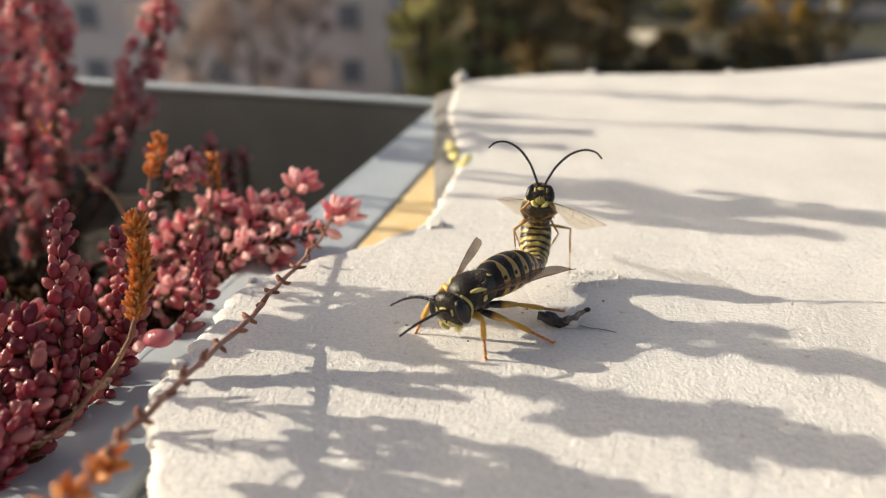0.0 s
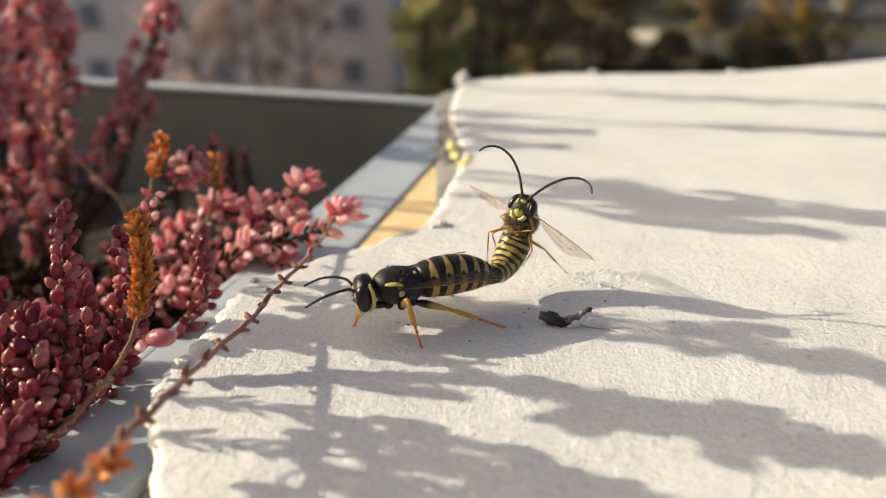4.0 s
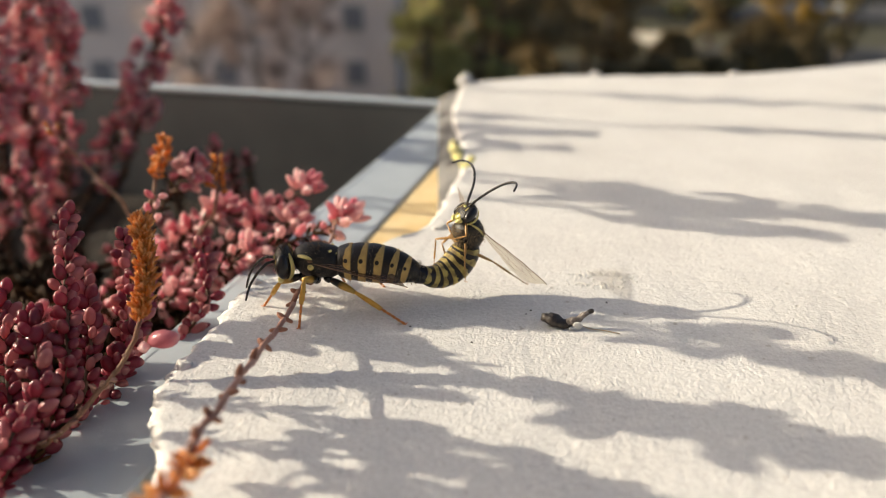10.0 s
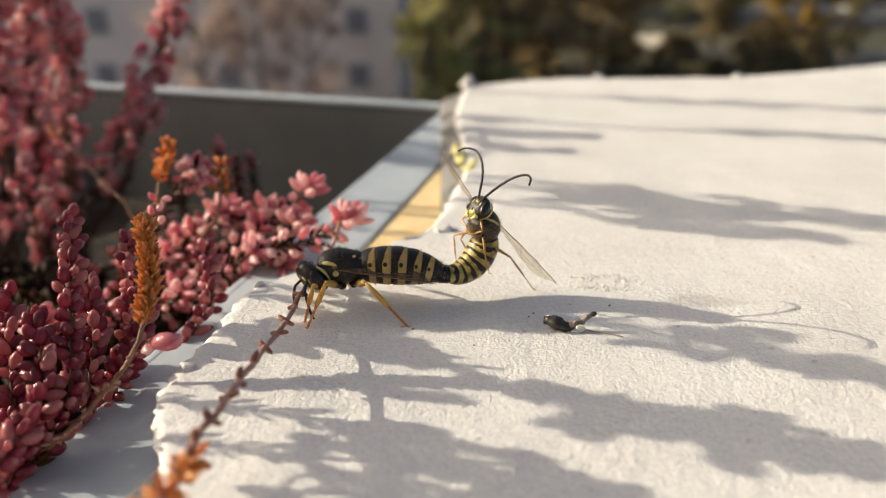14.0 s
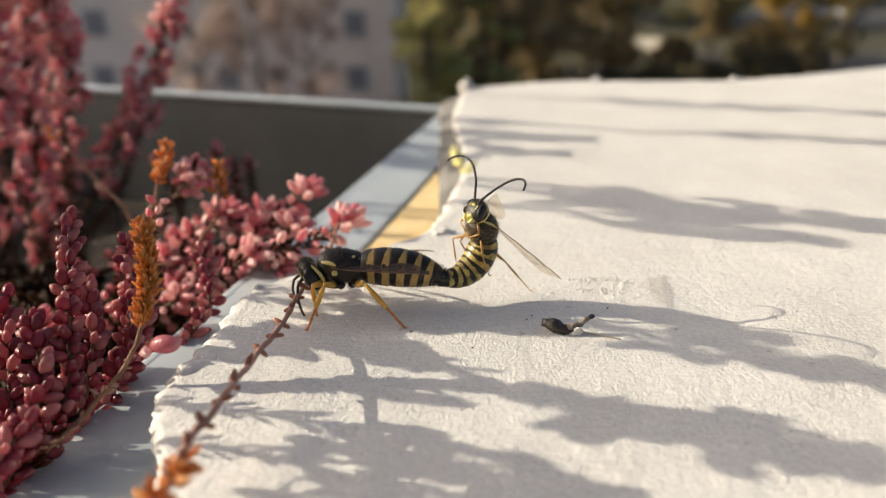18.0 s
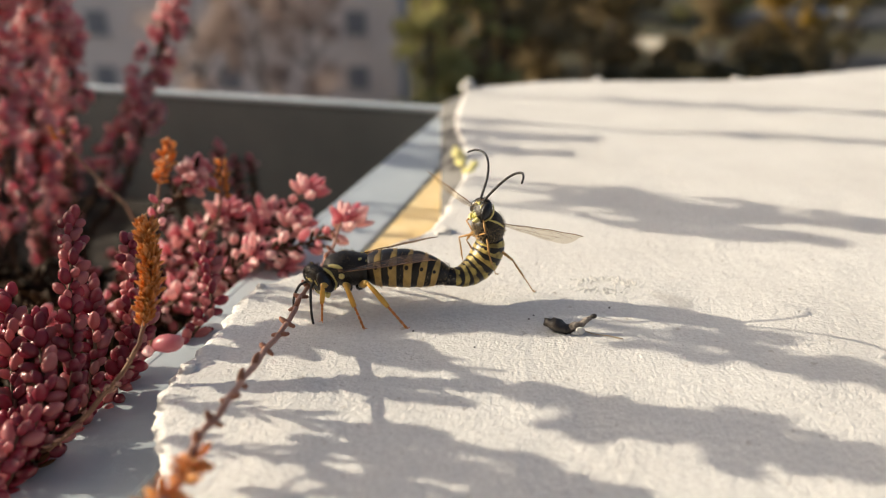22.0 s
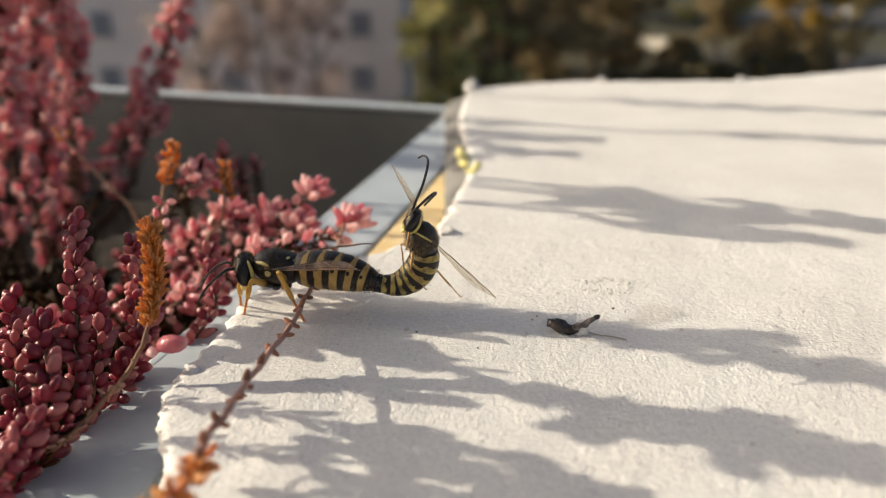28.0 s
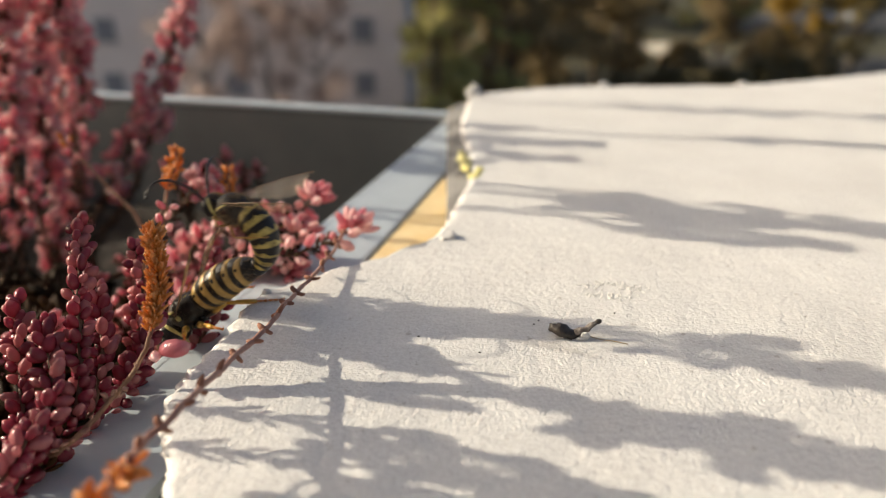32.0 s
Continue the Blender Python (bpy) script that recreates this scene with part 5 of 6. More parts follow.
def build_female():
    top = empty("wasp")
    prof = table(((0, 9.1, 0.7, 1.45), (0.035, 8.75, 0.75, 1.72), (0.11, 8.0, 0.85, 1.92), (0.24, 6.85, 0.92, 2.05), (0.40, 5.35, 0.92, 2.08), (0.56, 3.9, 0.82, 1.98),
                  (0.70, 2.7, 0.62, 1.75), (0.82, 1.65, 0.38, 1.42), (0.91, 0.85, 0.15, 1.08), (1.0, 0.05, 0.0, 0.6)))
    build_tergites(top, lambda f: (prof(f)[0] - max(0, f - 1) * 6, 0, prof(f)[1]), lambda f: (prof(f)[2] * 1.04, prof(f)[2]),
                   (0.0, 0.15, 0.32, 0.49, 0.655, 0.80), F_BANDS, (0, 0, 1))
    build_tergites(top, lambda f: (prof(f)[0] - max(0, f - 1) * 6, 0, prof(f)[1]), lambda f: (prof(f)[2] * 1.04, prof(f)[2]), (0.80, 0.985), F_LAST, (0, 0, 1))
    for x, z, r in ((7.6, 0.85, 1.95), (5.4, 0.92, 2.06), (3.2, 0.72, 1.85), (1.4, 0.3, 1.3)):
        hairs("hair", top, (x, 0, z), (1.5, r * 1.04, r), 420, 0.26, int(x * 10), HAIR)
    bm = bmesh.new()
    sweep(bm, spline([(0.9, 0, 0.05), (0.1, 0, -0.05), (-0.7, 0, -0.2)], 4), [1.0, 1.02, 1.02, 1.0, 0.98, 0.95, 0.9, 0.78, 0.45], None, 14)
    part("abdomen_tip", bm, BLACK, top)
    bm = bmesh.new()
    sweep(bm, spline([(8.45, 0, 0.7), (8.8, 0, 0.7), (9.5, 0, 0.72), (10.6, 0, 0.75), (11.6, 0, 0.78), (12.5, 0, 0.7), (13.1, 0, 0.55), (13.5, 0, 0.4)], 3),
          [float(np.interp(i, (0, 3, 6, 9, 12, 15, 18, 21), (0.7, 1.35, 1.8, 1.95, 2.0, 1.85, 1.45, 0.8))) for i in range(22)],
          [float(np.interp(i, (0, 3, 6, 9, 12, 15, 18, 21), (0.7, 1.25, 1.65, 1.78, 1.84, 1.7, 1.35, 0.75))) for i in range(22)], 24)
    thorax = part("thorax", bm, BLACK_DULL, top)
    hairs("hair", thorax, (11.3, 0, 0.75), (2.0, 1.95, 1.8), 1700, 0.36, 8, DARK_HAIR)
    hairs("hair", thorax, (11.3, 0, 0.75), (2.0, 1.95, 1.8), 700, 0.42, 28, HAIR, 0.1)
    for s in (-1, 1):
        bm = bmesh.new()
        sweep(bm, spline([(13.05, s * 1.24, 1.62), (12.3, s * 1.72, 1.79), (11.5, s * 1.96, 1.66)], 5), [0.08, 0.15, 0.19, 0.21, 0.22, 0.22, 0.21, 0.19, 0.16, 0.12, 0.07], [0.08] * 11, 8, (0, s, 1))
        part("shoulder_stripe", bm, YELLOW, thorax)
        for at, size in (((11.6, s * 1.99, 0.75), (0.34, 0.07, 0.34)), ((9.8, s * 0.75, 2.24), (0.2, 0.42, 0.08)), ((9.2, s * 0.6, 2.0), (0.12, 0.32, 0.1))):
            bm = bmesh.new()
            ball(bm, at, size, None, 10, 7)
            part("thorax_spot", bm, YELLOW, thorax)
        bm = bmesh.new()
        ball(bm, (11.7, s * 1.88, 1.4), (0.3, 0.2, 0.2), None, 9, 6)
        part("wing_scale", bm, VEIN, thorax)
    wings = [wing(top, (11.4, s * 1.75, 1.3), s, 10.0, 1.25, WING_DARK, 0.5) for s in (1, -1)]
    head = build_head(top, (13.35, 0, 0.45), False, 1.28)
    feelers = [build_antenna(head, (1.6, s * 0.34, 0.32), [(0, 0, 0), (0.45, s * 0.3, 0.45), (0.75, s * 0.5, 0.58), (1.7, s * 0.85, 0.6), (2.8, s * 1.0, 0.35), (3.9, s * 1.0, -0.2)]) for s in (1, -1)]
    legs = {(k, s): build_leg(top, k, 1.18) for k in ("front", "mid", "hind") for s in (1, -1)}
    tagged(top, "large black and yellow queen wasp standing on the white block", "wasp", group="mating wasps")
    return top, head, feelers, wings, legs


MALE_SIZE = 0.93


def build_male():
    top = empty("wasp")
    top.scale = (MALE_SIZE,) * 3
    path = spline([(0.3, 0, 0.1), (-1.0, 0, -0.25), (-2.1, 0, -0.15), (-3.2, 0, 0.35), (-4.1, 0, 1.15), (-4.75, 0, 2.2), (-5.05, 0, 3.2), (-5.0, 0, 4.0)], 8)
    path = path[::-1]
    n = len(path) - 1
    size = table(((0, 1.1), (0.08, 1.45), (0.2, 1.75), (0.36, 1.84), (0.55, 1.74), (0.72, 1.48), (0.88, 1.2), (1.0, 0.9)))

    def at(f):
        f = max(0.0, min(1.0, f)) * n
        i = min(int(f), n - 1)
        return path[i].lerp(path[i + 1], f - i)

    build_tergites(top, at, lambda f: (size(f)[0] * 1.05, size(f)[0]), (0.0, 0.16, 0.31, 0.46, 0.60, 0.73, 0.86, 0.97), M_BANDS, (-1, 0, 0))
    bm = bmesh.new()
    sweep(bm, spline([(-5.0, 0, 3.3), (-5.0, 0, 3.8), (-4.95, 0, 4.4), (-4.85, 0, 5.1), (-4.7, 0, 5.9), (-4.6, 0, 6.5), (-4.5, 0, 6.9)], 3),
          [float(np.interp(i, (0, 3, 6, 9, 12, 15, 18), (1.0, 1.5, 1.82, 1.95, 1.8, 1.4, 0.7))) for i in range(19)],
          [float(np.interp(i, (0, 3, 6, 9, 12, 15, 18), (1.0, 1.45, 1.72, 1.8, 1.68, 1.3, 0.65))) for i in range(19)], 22, (-1, 0, 0))
    thorax = part("thorax", bm, DOWNY, top)
    hairs("hair", thorax, (-4.8, 0, 5.1), (1.8, 1.95, 1.75), 2600, 0.34, 18, HAIR)
    for s in (-1, 1):
        bm = bmesh.new()
        sweep(bm, spline([(-4.0, s * 1.1, 6.5), (-4.9, s * 1.7, 6.15), (-5.8, s * 1.6, 5.4)], 4), [0.09, 0.12, 0.14, 0.15, 0.15, 0.15, 0.14, 0.11, 0.07], [0.08] * 9, 7, (0, s, 0))
        part("shoulder_stripe", bm, YELLOW, thorax)
    wings = [wing(top, (-5.6, s * 1.4, 5.5), s, 9.4, 2.9, WING_CLEAR) for s in (1, -1)]
    head = build_head(top, (-4.75, 0, 6.85), True, 1.0)
    feelers = [build_antenna(head, (1.45, s * 0.34, 0.75), [(0, 0, 0), (0.12, s * 0.35, 0.85), (0.15, s * 1.35, 2.6), (0.3, s * 2.75, 4.0), (0.5, s * 4.3, 4.6), (0.9, s * 5.6, 4.3), (1.2, s * 6.3, 3.5)], 0, 0.155) for s in (1, -1)]

    def fixed(kind, hip, knee, foot):
        femur, tibia, tarsus = build_leg(top, kind, 0.44, 0.72)
        hip, knee, foot = Vector(hip), Vector(knee), Vector(foot)
        a, b, c = [q * 0.72 for q in LEG_SIZES[kind]]
        f = Matrix.LocRotScale(hip * MM, (knee - hip).to_track_quat("Z", "Y"), None)
        femur.matrix_basis = f
        knee = hip + (knee - hip).normalized() * a
        g = f.inverted() @ Matrix.LocRotScale(knee * MM, (foot - knee).to_track_quat("Z", "Y"), None)
        tibia.matrix_basis = g
        tarsus.matrix_basis = g

    for s in (1, -1):
        fixed("front", (-3.5, s * 0.9, 6.7), (-3.2, s * 1.9, 5.7), (-3.05, s * -0.5, 4.1))
        fixed("mid", (-3.7, s * 1.4, 4.5), (-3.4, s * 2.3, 3.2), (-4.2, s * 2.0, 0.9))
    hind = build_leg(top, "hind", 0.55)
    fixed("hind", (-3.9, -1.0, 4.2), (-2.9, -2.2, 3.6), (-2.6, -2.3, 0.5))
    tagged(top, "smaller male wasp reared upright with long curved antennae", "wasp", group="mating wasps")
    return top, head, feelers, wings, hind


female = build_female()
male = build_male()


TWIG_AXIS, TWIG_TURN = (-0.117, -0.321, 0.940), 6.0
# ---- what moves: time, joint of the two bodies (mm), turn, pitch, roll ----
FEMALE_ROWS = (
    (0, 10.7, 67.8, 3.5, -131, 3, 0),
    (1, 9.4, 67.0, 3.5, -140, 3, 0),
    (2, 8.8, 67.3, 3.5, -139, 3, 0),
    (3, 7.8, 66.9, 3.4, -142, 3, 0),
    (6, 2.4, 63.2, 3.5, -176, 3, 0),
    (7, 0.0, 63.9, 3.5, -178, 2, 0),
    (8, 0.8, 64.7, 3.5, -182, 3, 0),
    (9, -0.3, 64.5, 3.5, -181, 3, 0),
    (10, -1.7, 65.9, 3.5, -180, 5, 0),
    (11, -1.1, 66.1, 3.5, -179, 4, 0),
    (12, 0.1, 66.4, 3.5, -179, 4, 0),
    (13, 0.5, 67.5, 3.5, -179, 0, 0),
    (14, 0.5, 66.7, 3.5, -178, 2, 0),
    (17, 1.0, 66.6, 3.5, -182, 4, 0),
    (18, 0.6, 66.4, 3.5, -181, 3, 0),
    (19, 1.1, 66.8, 3.5, -182, 4, 0),
    (20, 1.5, 66.2, 3.5, -181, 3, 0),
    (21, 1.2, 66.5, 3.5, -181, 2, 0),
    (22, 1.1, 66.6, 3.5, -180, 1, 0),
    (23, 0.4, 67.0, 3.5, -180, 3, 0),
    (24, -1.5, 66.3, 3.5, -182, 6, 0),
    (25, -3.3, 65.8, 3.6, -182, 3, 0),
    (28, -6.7, 65.1, 3.5, -185, 4, 0),
    (29, -8.4, 65.0, 3.5, -182, 3, 0),
    (30, -10.4, 65.5, 3.7, -175, -1, 0),
    (31, -11.8, 65.3, 3.5, -180, -7, 0),
    (31.3, -12.5, 64.6, 3.6, -181, -11, 0),
    (31.6, -14.6, 66.1, 4.2, -170, -19, 0),
    (31.8, -16.8, 67.4, 5.2, -176, -28, 0),
    (32, -20.1, 67.4, 5.2, -190, -38, 0),
)
# planted feet of the near side: time, x, y
FEET = {
    "hind": ((0, 14.2, 63.6), (1, 14.0, 63.7), (2, 10.9, 60.3), (3, 10.6, 60.3), (6, 0.7, 59.4), (7, -2.5, 60.5), (8, -2.9, 61.1), (9, -2.5, 61.0), (10, -3.3, 61.1), (13, -3.6, 61.5), (17, -3.7, 61.7), (20, -3.7, 61.8), (23, -3.8, 61.6), (23.5, -3.9, 61.6), (24, -6.8, 62.4), (25, -6.9, 62.1), (27.5, -14.3, 62.8), (28, -14.9, 63.3), (29, -13.3, 66.0), (30, -15.4, 68.2), (31, -15.5, 68.5), (31.3, -15.4, 67.9), (31.6, -17.3, 69.3), (32, -18.6, 69.0)),
    "mid": ((0, 11.8, 57.1), (1, 8.2, 56.2), (2, 3.1, 56.5), (3, 1.6, 56.2), (6, -8.1, 58.3), (7, -7.9, 58.4), (8, -8.6, 60.8), (9, -8.6, 61.0), (10, -14.2, 60.9), (11, -14.2, 61.0), (13, -14.0, 61.3), (14, -13.7, 61.4), (17, -13.5, 61.4), (21, -13.7, 61.6), (22, -8.1, 61.6), (23, -8.0, 61.3), (24, -15.6, 68.0), (25, -14.7, 67.0), (27.5, -21.0, 64.6), (28, -21.5, 64.7), (29, -21.8, 64.5), (30, -21.3, 64.7), (31.3, -22.9, 61.7), (32, -23.3, 62.3)),
    "front": ((0, 4.6, 54.9), (1, -2.3, 56.6), (2, -2.0, 56.8), (3, -5.1, 58.5), (6, -15.0, 65.2), (7, -15.9, 61.1), (8, -16.0, 61.1), (9, -15.3, 61.3), (10, -18.7, 65.4), (11, -18.3, 65.2), (12, -16.7, 67.3), (13, -13.6, 62.2), (14, -14.2, 62.6), (17, -14.0, 62.6), (18, -13.1, 64.3), (20, -12.5, 62.3), (22, -12.6, 63.2), (23, -12.4, 62.7), (24, -15.8, 67.3), (25, -19.7, 64.5), (28, -22.4, 66.7), (29, -22.3, 67.4), (30, -23.2, 63.7), (31.3, -24.4, 61.5), (32, -26.2, 58.2)),
}
MALE_FOOT = ((0, 15.6, 73.2), (3, 15.5, 73.5), (6, 14.3, 69.9), (7, 10.1, 69.8), (8, 10.2, 70.1), (12, 10.0, 69.7), (14, 10.2, 69.8), (17, 10.2, 69.8), (21, 10.1, 69.7), (23, 10.3, 70.0), (24, 10.4, 70.0), (25, 8.1, 69.2), (28, 1.6, 68.5), (29, 2.4, 67.5), (30, -0.0, 66.5), (31.3, -0.1, 66.6), (31.6, -9.2, 71.0), (32, -21.6, 89.8))
# time, turn of the male against the female, lean forward, roll
MALE_ROWS = ((0, 35, 0, -2), (1, 34, 3, -12), (2, 33, 0, -16), (3, 33, 0, -18), (6, 40, 3, -2), (7, 40, 0, 0), (8, 38, 6, 0), (9, 38, 2, 0), (10, 30, -13, 0), (11, 30, -9, 0), (12, 31, -3, 0), (13, 29, -3, 0),
             (17, 30, 1, 0), (20, 29, 3, 0), (23, 28, 2, 0), (24, 32, 3, -12), (25, 16, 2, -2), (28, 10, 3, -2), (29, 8, 2, -3), (30, 8, 5, -3), (31, 8, 4, -3), (31.3, 8, 3, -3),
             (31.6, 0, 18, 0), (31.8, -5, 40, 0), (32, -8, 66, 0))
# time, nod (down +), turn and tilt of the queen's head
HEAD_ROWS = ((0, 18, 8, 6), (1, 14, -20, 0), (2, 15, -25, 0), (3, 8, -25, 0), (6, 5, 18, 0), (7, 28, 23, 0), (8, 35, 33, 8), (9, 15, 18, 0), (10, 5, 13, 0), (11, 5, 13, 0), (12, 8, 13, 0),
             (13, 30, 39, 5), (14, 30, 43, 5), (17, 18, 18, 0), (18, 30, 25, 0), (19, 18, 21, 0), (20, 15, 21, 0), (21, 27, 43, 5), (22, 26, 45, 5), (23, 10, 18, 0), (24, 4, 13, 0), (25, 12, 18, 0),
             (28, 10, 18, 0), (29, 28, 18, 0), (30, 42, 18, 0), (31, 30, 13, 0), (31.6, 35, 13, 0), (32, 25, 13, 0))
# time, droop, spread and sideways turn of the queen's antennae
FEELER_ROWS = ((0, -6, 10, -52), (0.4, 10, 5, -25), (1, 4, 8, -4), (2, 18, 0, 0), (3, -4, 4, 0), (6, 0, 8, 0), (7, 60, -8, 0), (8, 55, -4, 0), (9, 30, 0, 0), (10, 45, -5, 0), (11, 45, -5, 0), (12, 60, -10, 0), (13, 62, -8, 0), (14, 60, -4, 0), (17, 72, -10, 0),
               (18, 62, -8, 0), (19, 48, -4, 0), (20, 45, 5, 0), (21, 50, 2, 0), (22, 45, 2, 0), (23, 12, 5, 0), (24, 5, 0, 0), (25, 25, 0, 0), (28, 25, 0, 0), (29, 40, 0, 0), (30, 30, 5, 0), (32, 30, 0, 0))
# time, lift and sweep of the male's wings (near, far)
WING_ROWS = ((0, -26, 60, -20, 20), (0.4, -20, 70, -10, 30), (1, -28, 74, -16, 52), (1.5, -5, 70, 8, 75), (2, 0, 82, 4, 80), (2.5, -4, 80, 6, 78), (3, -12, 75, 2, 80), (3.4, -28, 60, -6, 70),
             (6, -24, 50, -6, 40), (6.5, -14, 52, 10, 60), (7, -12, 48, 20, 112), (7.5, -30, 56, 18, 106), (8, -36, 56, 40, 115), (8.5, -30, 58, 20, 90), (9, -32, 54, 10, 50), (9.5, -36, 50, 8, 56),
             (10, -24, 50, 12, 66), (10.5, -34, 50, 6, 52), (11, -27, 58, -6, 40), (12, -28, 60, -6, 40), (12.5, -30, 54, 6, 40), (13, -34, 58, -8, 40), (13.5, -26, 52, 22, 80), (14, -40, 52, 45, 110),
             (16.5, -34, 58, -10, 45), (17, -36, 60, -20, 40), (18, -30, 60, -4, 44), (18.5, -22, 60, 20, 90), (19, -18, 50, 30, 110), (19.5, -30, 60, 16, 80), (20, -26, 50, -12, 45), (21, -24, 60, -4, 46),
             (22, -2, 50, 25, 115), (22.5, -30, 60, 10, 50), (23, -30, 50, -6, 40), (24, -30, 56, -6, 45), (25, -30, 38, 20, 103), (25.4, -20, 36, 25, 105), (27.5, -20, 30, 30, 110), (28, -40, 26, 35, 115),
             (28.5, -20, 26, 20, 80), (29, -24, 24, -16, 12), (30, -24, 24, -18, 12), (31, -22, 24, -14, 12), (31.3, -10, 30, 30, 100), (31.6, -24, 10, -20, 12), (31.8, -44, 10, -36, 12), (32, -58, 10, -46, 16))
# time, lift and spread of the queen's folded wings
FOLD_ROWS = ((0, 6, 25), (1, 6, 20), (2, 5, 16), (3, 3, 13), (6, -3, 6), (9, -6, 5), (12, -11, 5), (13, -6, 6), (14, -5, 6), (17, 2, 6), (20, 4, 6), (21, 8, 6), (22, 12, 6), (23, 5, 6), (24, 7, 8), (25, 15, 9), (28, 10, 8), (29, 12, 8),
             (30, 22, 7), (31, 24, 7), (31.3, 22, 7), (31.6, 32, 7), (32, 28, 7))
# time, how far the twig is pressed aside
TWIG_ROWS = ((0, 0), (5.5, 0), (6.4, 0), (7, 0.35), (7.5, 0.8), (8, 1.0), (12, 1.0), (17, 0.85), (21, 0.95), (24, 1.0), (24.6, 1.25), (25, 1.35), (28, 1.0), (30, 0.95), (31.3, 1.1), (31.5, 1.0), (31.7, 0.45), (31.8, 0.1), (32, 0.05))


def body_pose(t, rows=table(FEMALE_ROWS)):
    x, y, z, yaw, pitch, roll = rows(t)
    return pose(x * MM, y * MM, z * MM, 0, 0, yaw) @ pose(0, 0, 0, 0, -pitch, 0) @ pose(0, 0, 0, roll, 0, 0)


def male_pose(t, rows=table(MALE_ROWS)):
    turn, lean, roll = rows(t)
    x, y, z, yaw, pitch, r = table(FEMALE_ROWS)(t)
    return pose(x * MM, y * MM, z * MM, 0, 0, yaw + turn) @ pose(0, 0, 0, 0, lean, 0) @ pose(0, 0, 0, roll, 0, 0)


def leg_poses(hip, foot, kind, out):
    """Bends a leg of fixed lengths from hip to foot; both in the body's space, in mm."""
    a, b, c = LEG_SIZES[kind]
    b = b + c * 0.96
    d = foot - hip
    r = min(max(d.length, abs(a - b) + 0.2), (a + b) * 0.995)
    d.normalize()
    side = (out - d * out.dot(d)).normalized()
    x = (a * a - b * b + r * r) / (2 * r)
    knee = hip + d * x + side * math.sqrt(max(a * a - x * x, 0.0))
    end = hip + d * r
    f = Matrix.LocRotScale(hip * MM, (knee - hip).to_track_quat("Z", "Y"), None)
    g = f.inverted() @ Matrix.LocRotScale(knee * MM, (end - knee).to_track_quat("Z", "Y"), None)
    return f, g


HIPS = {"front": (12.5, 0.8, -0.75), "mid": (11.1, 0.95, -1.1), "hind": (9.9, 0.85, -0.9)}
STANCE = {"front": (14.6, -4.2), "mid": (9.8, -5.2), "hind": (5.2, -4.6)}
TIMES = [round(0.2 * i, 1) for i in range(161)]


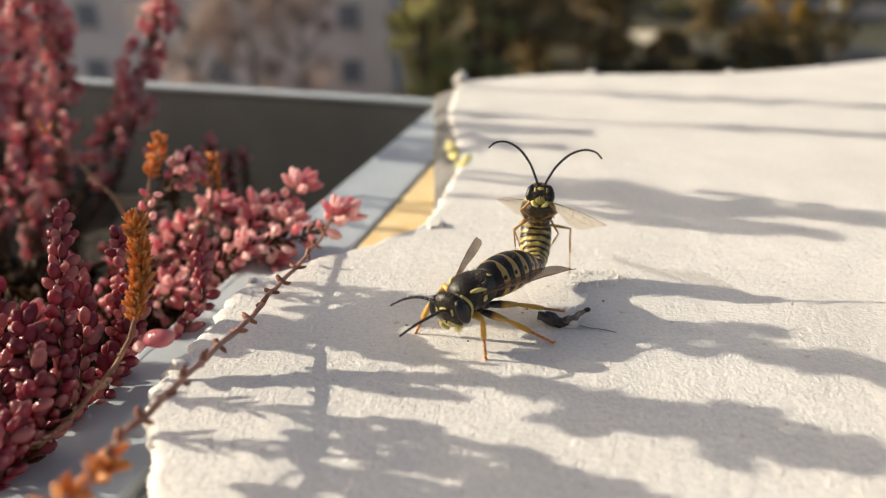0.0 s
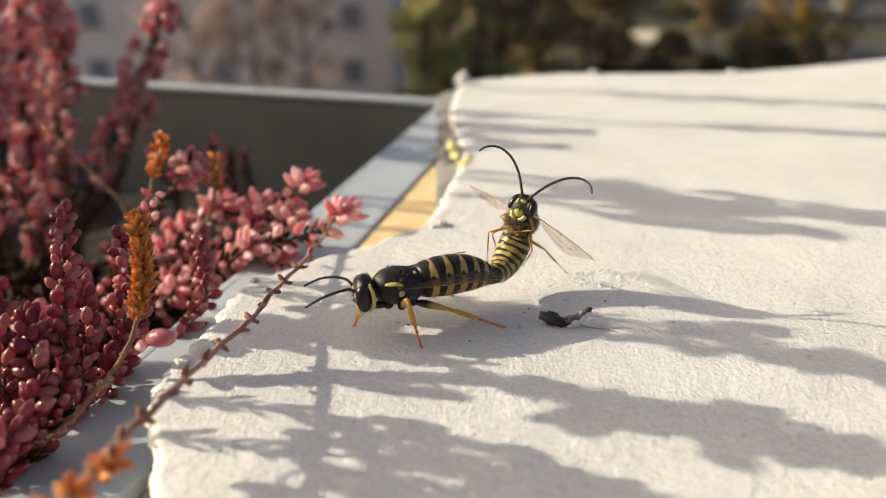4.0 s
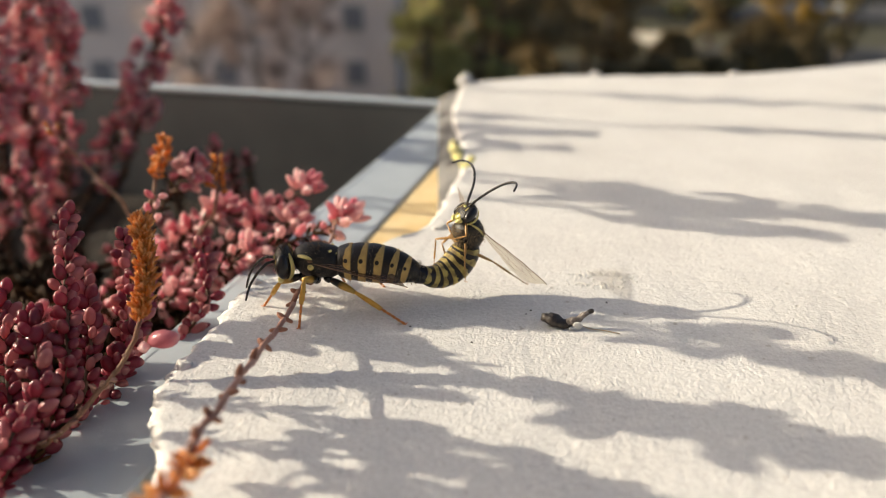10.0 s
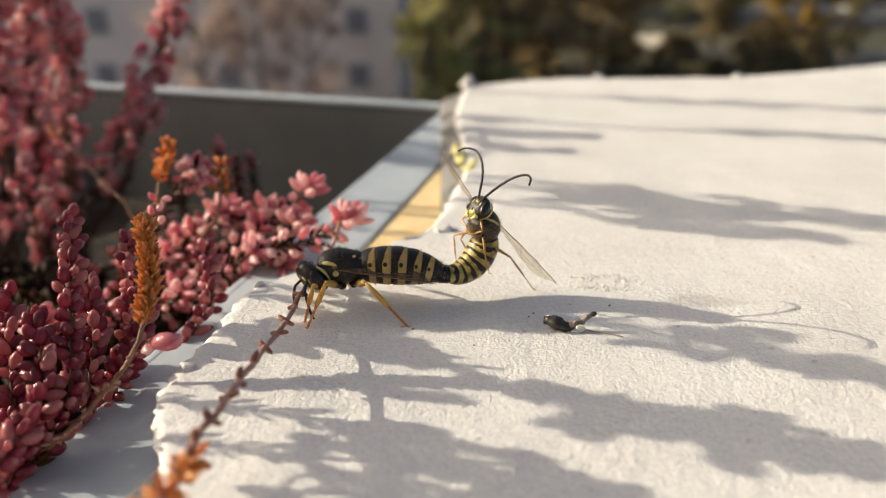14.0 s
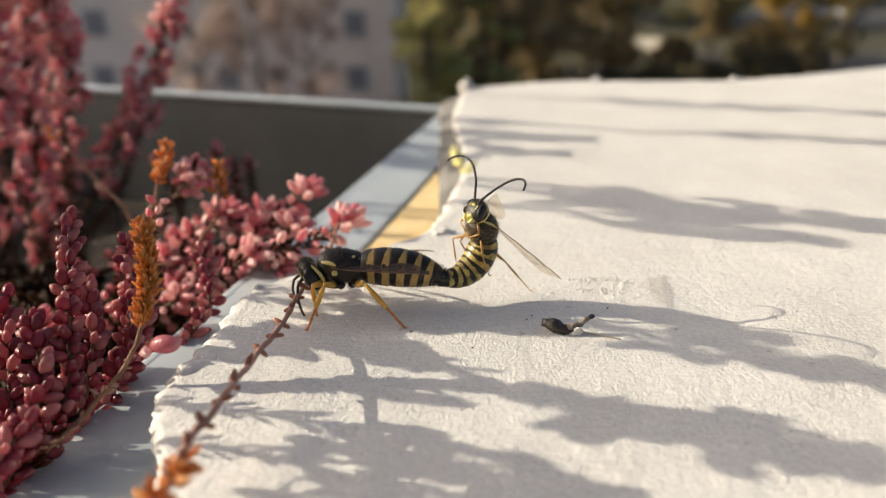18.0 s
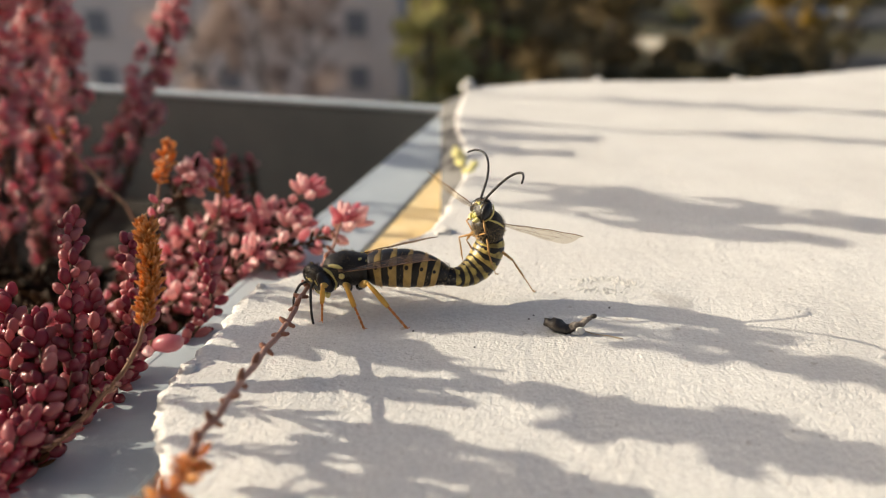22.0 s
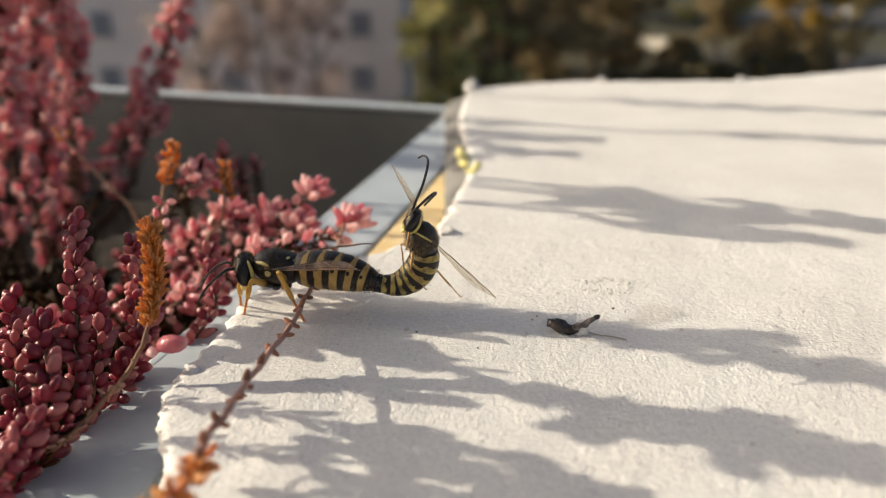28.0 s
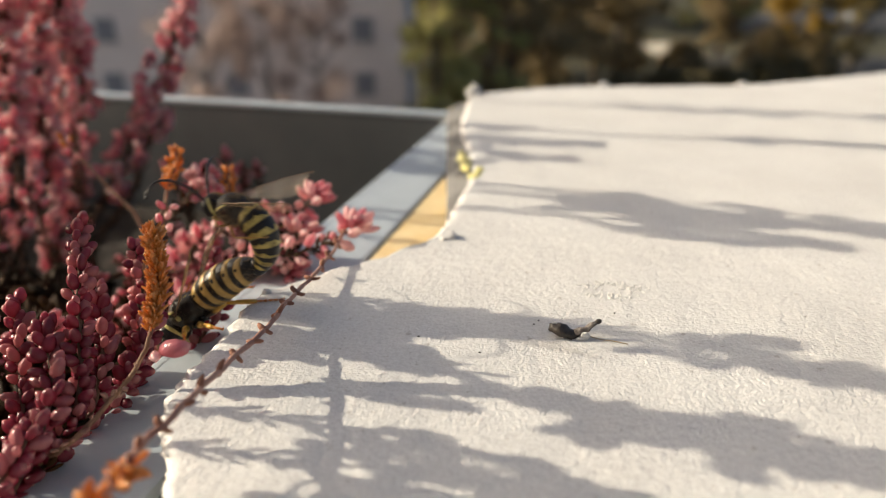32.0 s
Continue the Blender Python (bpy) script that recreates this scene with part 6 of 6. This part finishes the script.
def motions():
    top, head, feelers, wings, legs = female
    walk(top, [(t, body_pose(t)) for t in TIMES])
    nod = table(HEAD_ROWS)
    walk(head, [(t, Matrix.Translation(Vector((13.35, 0, 0.45)) * MM) @ pose(0, 0, 0, 0, 0, nod(t)[1]) @ pose(0, 0, 0, 0, nod(t)[0], 0) @ pose(0, 0, 0, nod(t)[2], 0, 0)) for t, *_ in HEAD_ROWS])
    for ob, s in zip(feelers, (1, -1)):
        walk(ob, [(t, Matrix.Translation(Vector((1.6, s * 0.34, 0.32)) * MM) @ pose(0, 0, 0, 0, droop, s * spread + side)) for t, droop, spread, side in FEELER_ROWS])
    for ob, s in zip(wings, (1, -1)):
        walk(ob, [(t, Matrix.Translation(Vector((11.4, s * 1.75, 1.3)) * MM) @ pose(0, 0, 0, s * (-32 + lift * 0.7 + spread * 0.6), lift, s * -spread)) for t, lift, spread in FOLD_ROWS])
    # near feet follow the table; far feet stay planted until the body has passed on
    for kind in HIPS:
        near = table(FEET[kind])
        planted = None
        rows = {1: [], -1: []}
        for t in TIMES:
            m = body_pose(t)
            inv = m.inverted()
            fx, fy = near(t)
            rest = m @ (Vector((STANCE[kind][0], STANCE[kind][1], 0)) * MM)
            rest.z = 0.0
            if planted is None or (rest - planted).length > 0.0026:
                planted = rest if planted is None else planted.lerp(rest, 0.8)
            for s, foot in ((1, Vector((fx, fy, 0.12)) * MM), (-1, planted)):
                x, y, z = HIPS[kind]
                local = (inv @ foot) / MM
                rows[s].append((t, *leg_poses(Vector((x, s * y, z)), local, kind, Vector((0.25, s * 0.5, 1.0)))))
        for s in (1, -1):
            femur, tibia, tarsus = legs[(kind, s)]
            walk(femur, [(t, f) for t, f, g in rows[s]])
            walk(tibia, [(t, g) for t, f, g in rows[s]])
            walk(tarsus, [(t, g) for t, f, g in rows[s]])
    top, head, feelers, wings, hind = male
    walk(top, [(t, male_pose(t)) for t in TIMES])
    walk(head, [(t, Matrix.Translation(Vector((-4.75, 0, 6.85)) * MM) @ pose(0, 0, 0, 0, -32 + 5 * math.sin(t * 1.7), 4 * math.sin(t * 1.1))) for t in range(33)])
    for k, (ob, s) in enumerate(zip(feelers, (1, -1))):
        walk(ob, [(t, Matrix.Translation(Vector((1.45, s * 0.34, 0.75)) * MM) @ pose(0, 0, 0, s * 5 * math.sin(t * 0.9 + k), 6 * math.sin(t * 1.3 + 2 * k), 0)) for t in range(33)])
    for k, (ob, s) in enumerate(zip(wings, (1, -1))):
        rows = []
        for t, *values in WING_ROWS:
            lift, back = values[2 * k:2 * k + 2]
            rows.append((t, Matrix.Translation(Vector((-5.6, s * 1.4, 5.5)) * MM) @ pose(0, 0, 0, 0, 0, -s * back) @ pose(0, 0, 0, 0, lift, 0) @ pose(0, 0, 0, s * 50, 0, 0)))
        walk(ob, rows)
    femur, tibia, tarsus = hind
    foot_at, rows = table(MALE_FOOT), []
    for t in TIMES:
        fx, fy = foot_at(t)
        local = (male_pose(t).inverted() @ (Vector((fx, fy, 0.12)) * MM)) / (MM * MALE_SIZE)
        rows.append((t, *leg_poses(Vector((-4.5, 1.15, 3.4)), local, "hind", Vector((-0.2, 0.6, 0.6)))))
    walk(femur, [(t, f) for t, f, g in rows])
    walk(tibia, [(t, g) for t, f, g in rows])
    walk(tarsus, [(t, g) for t, f, g in rows])
    tip = Matrix.Translation(twig.location)
    walk(twig, [(t, tip @ Matrix.Rotation(radians(TWIG_TURN * f), 4, TWIG_AXIS)) for t, f in TWIG_ROWS])


motions()
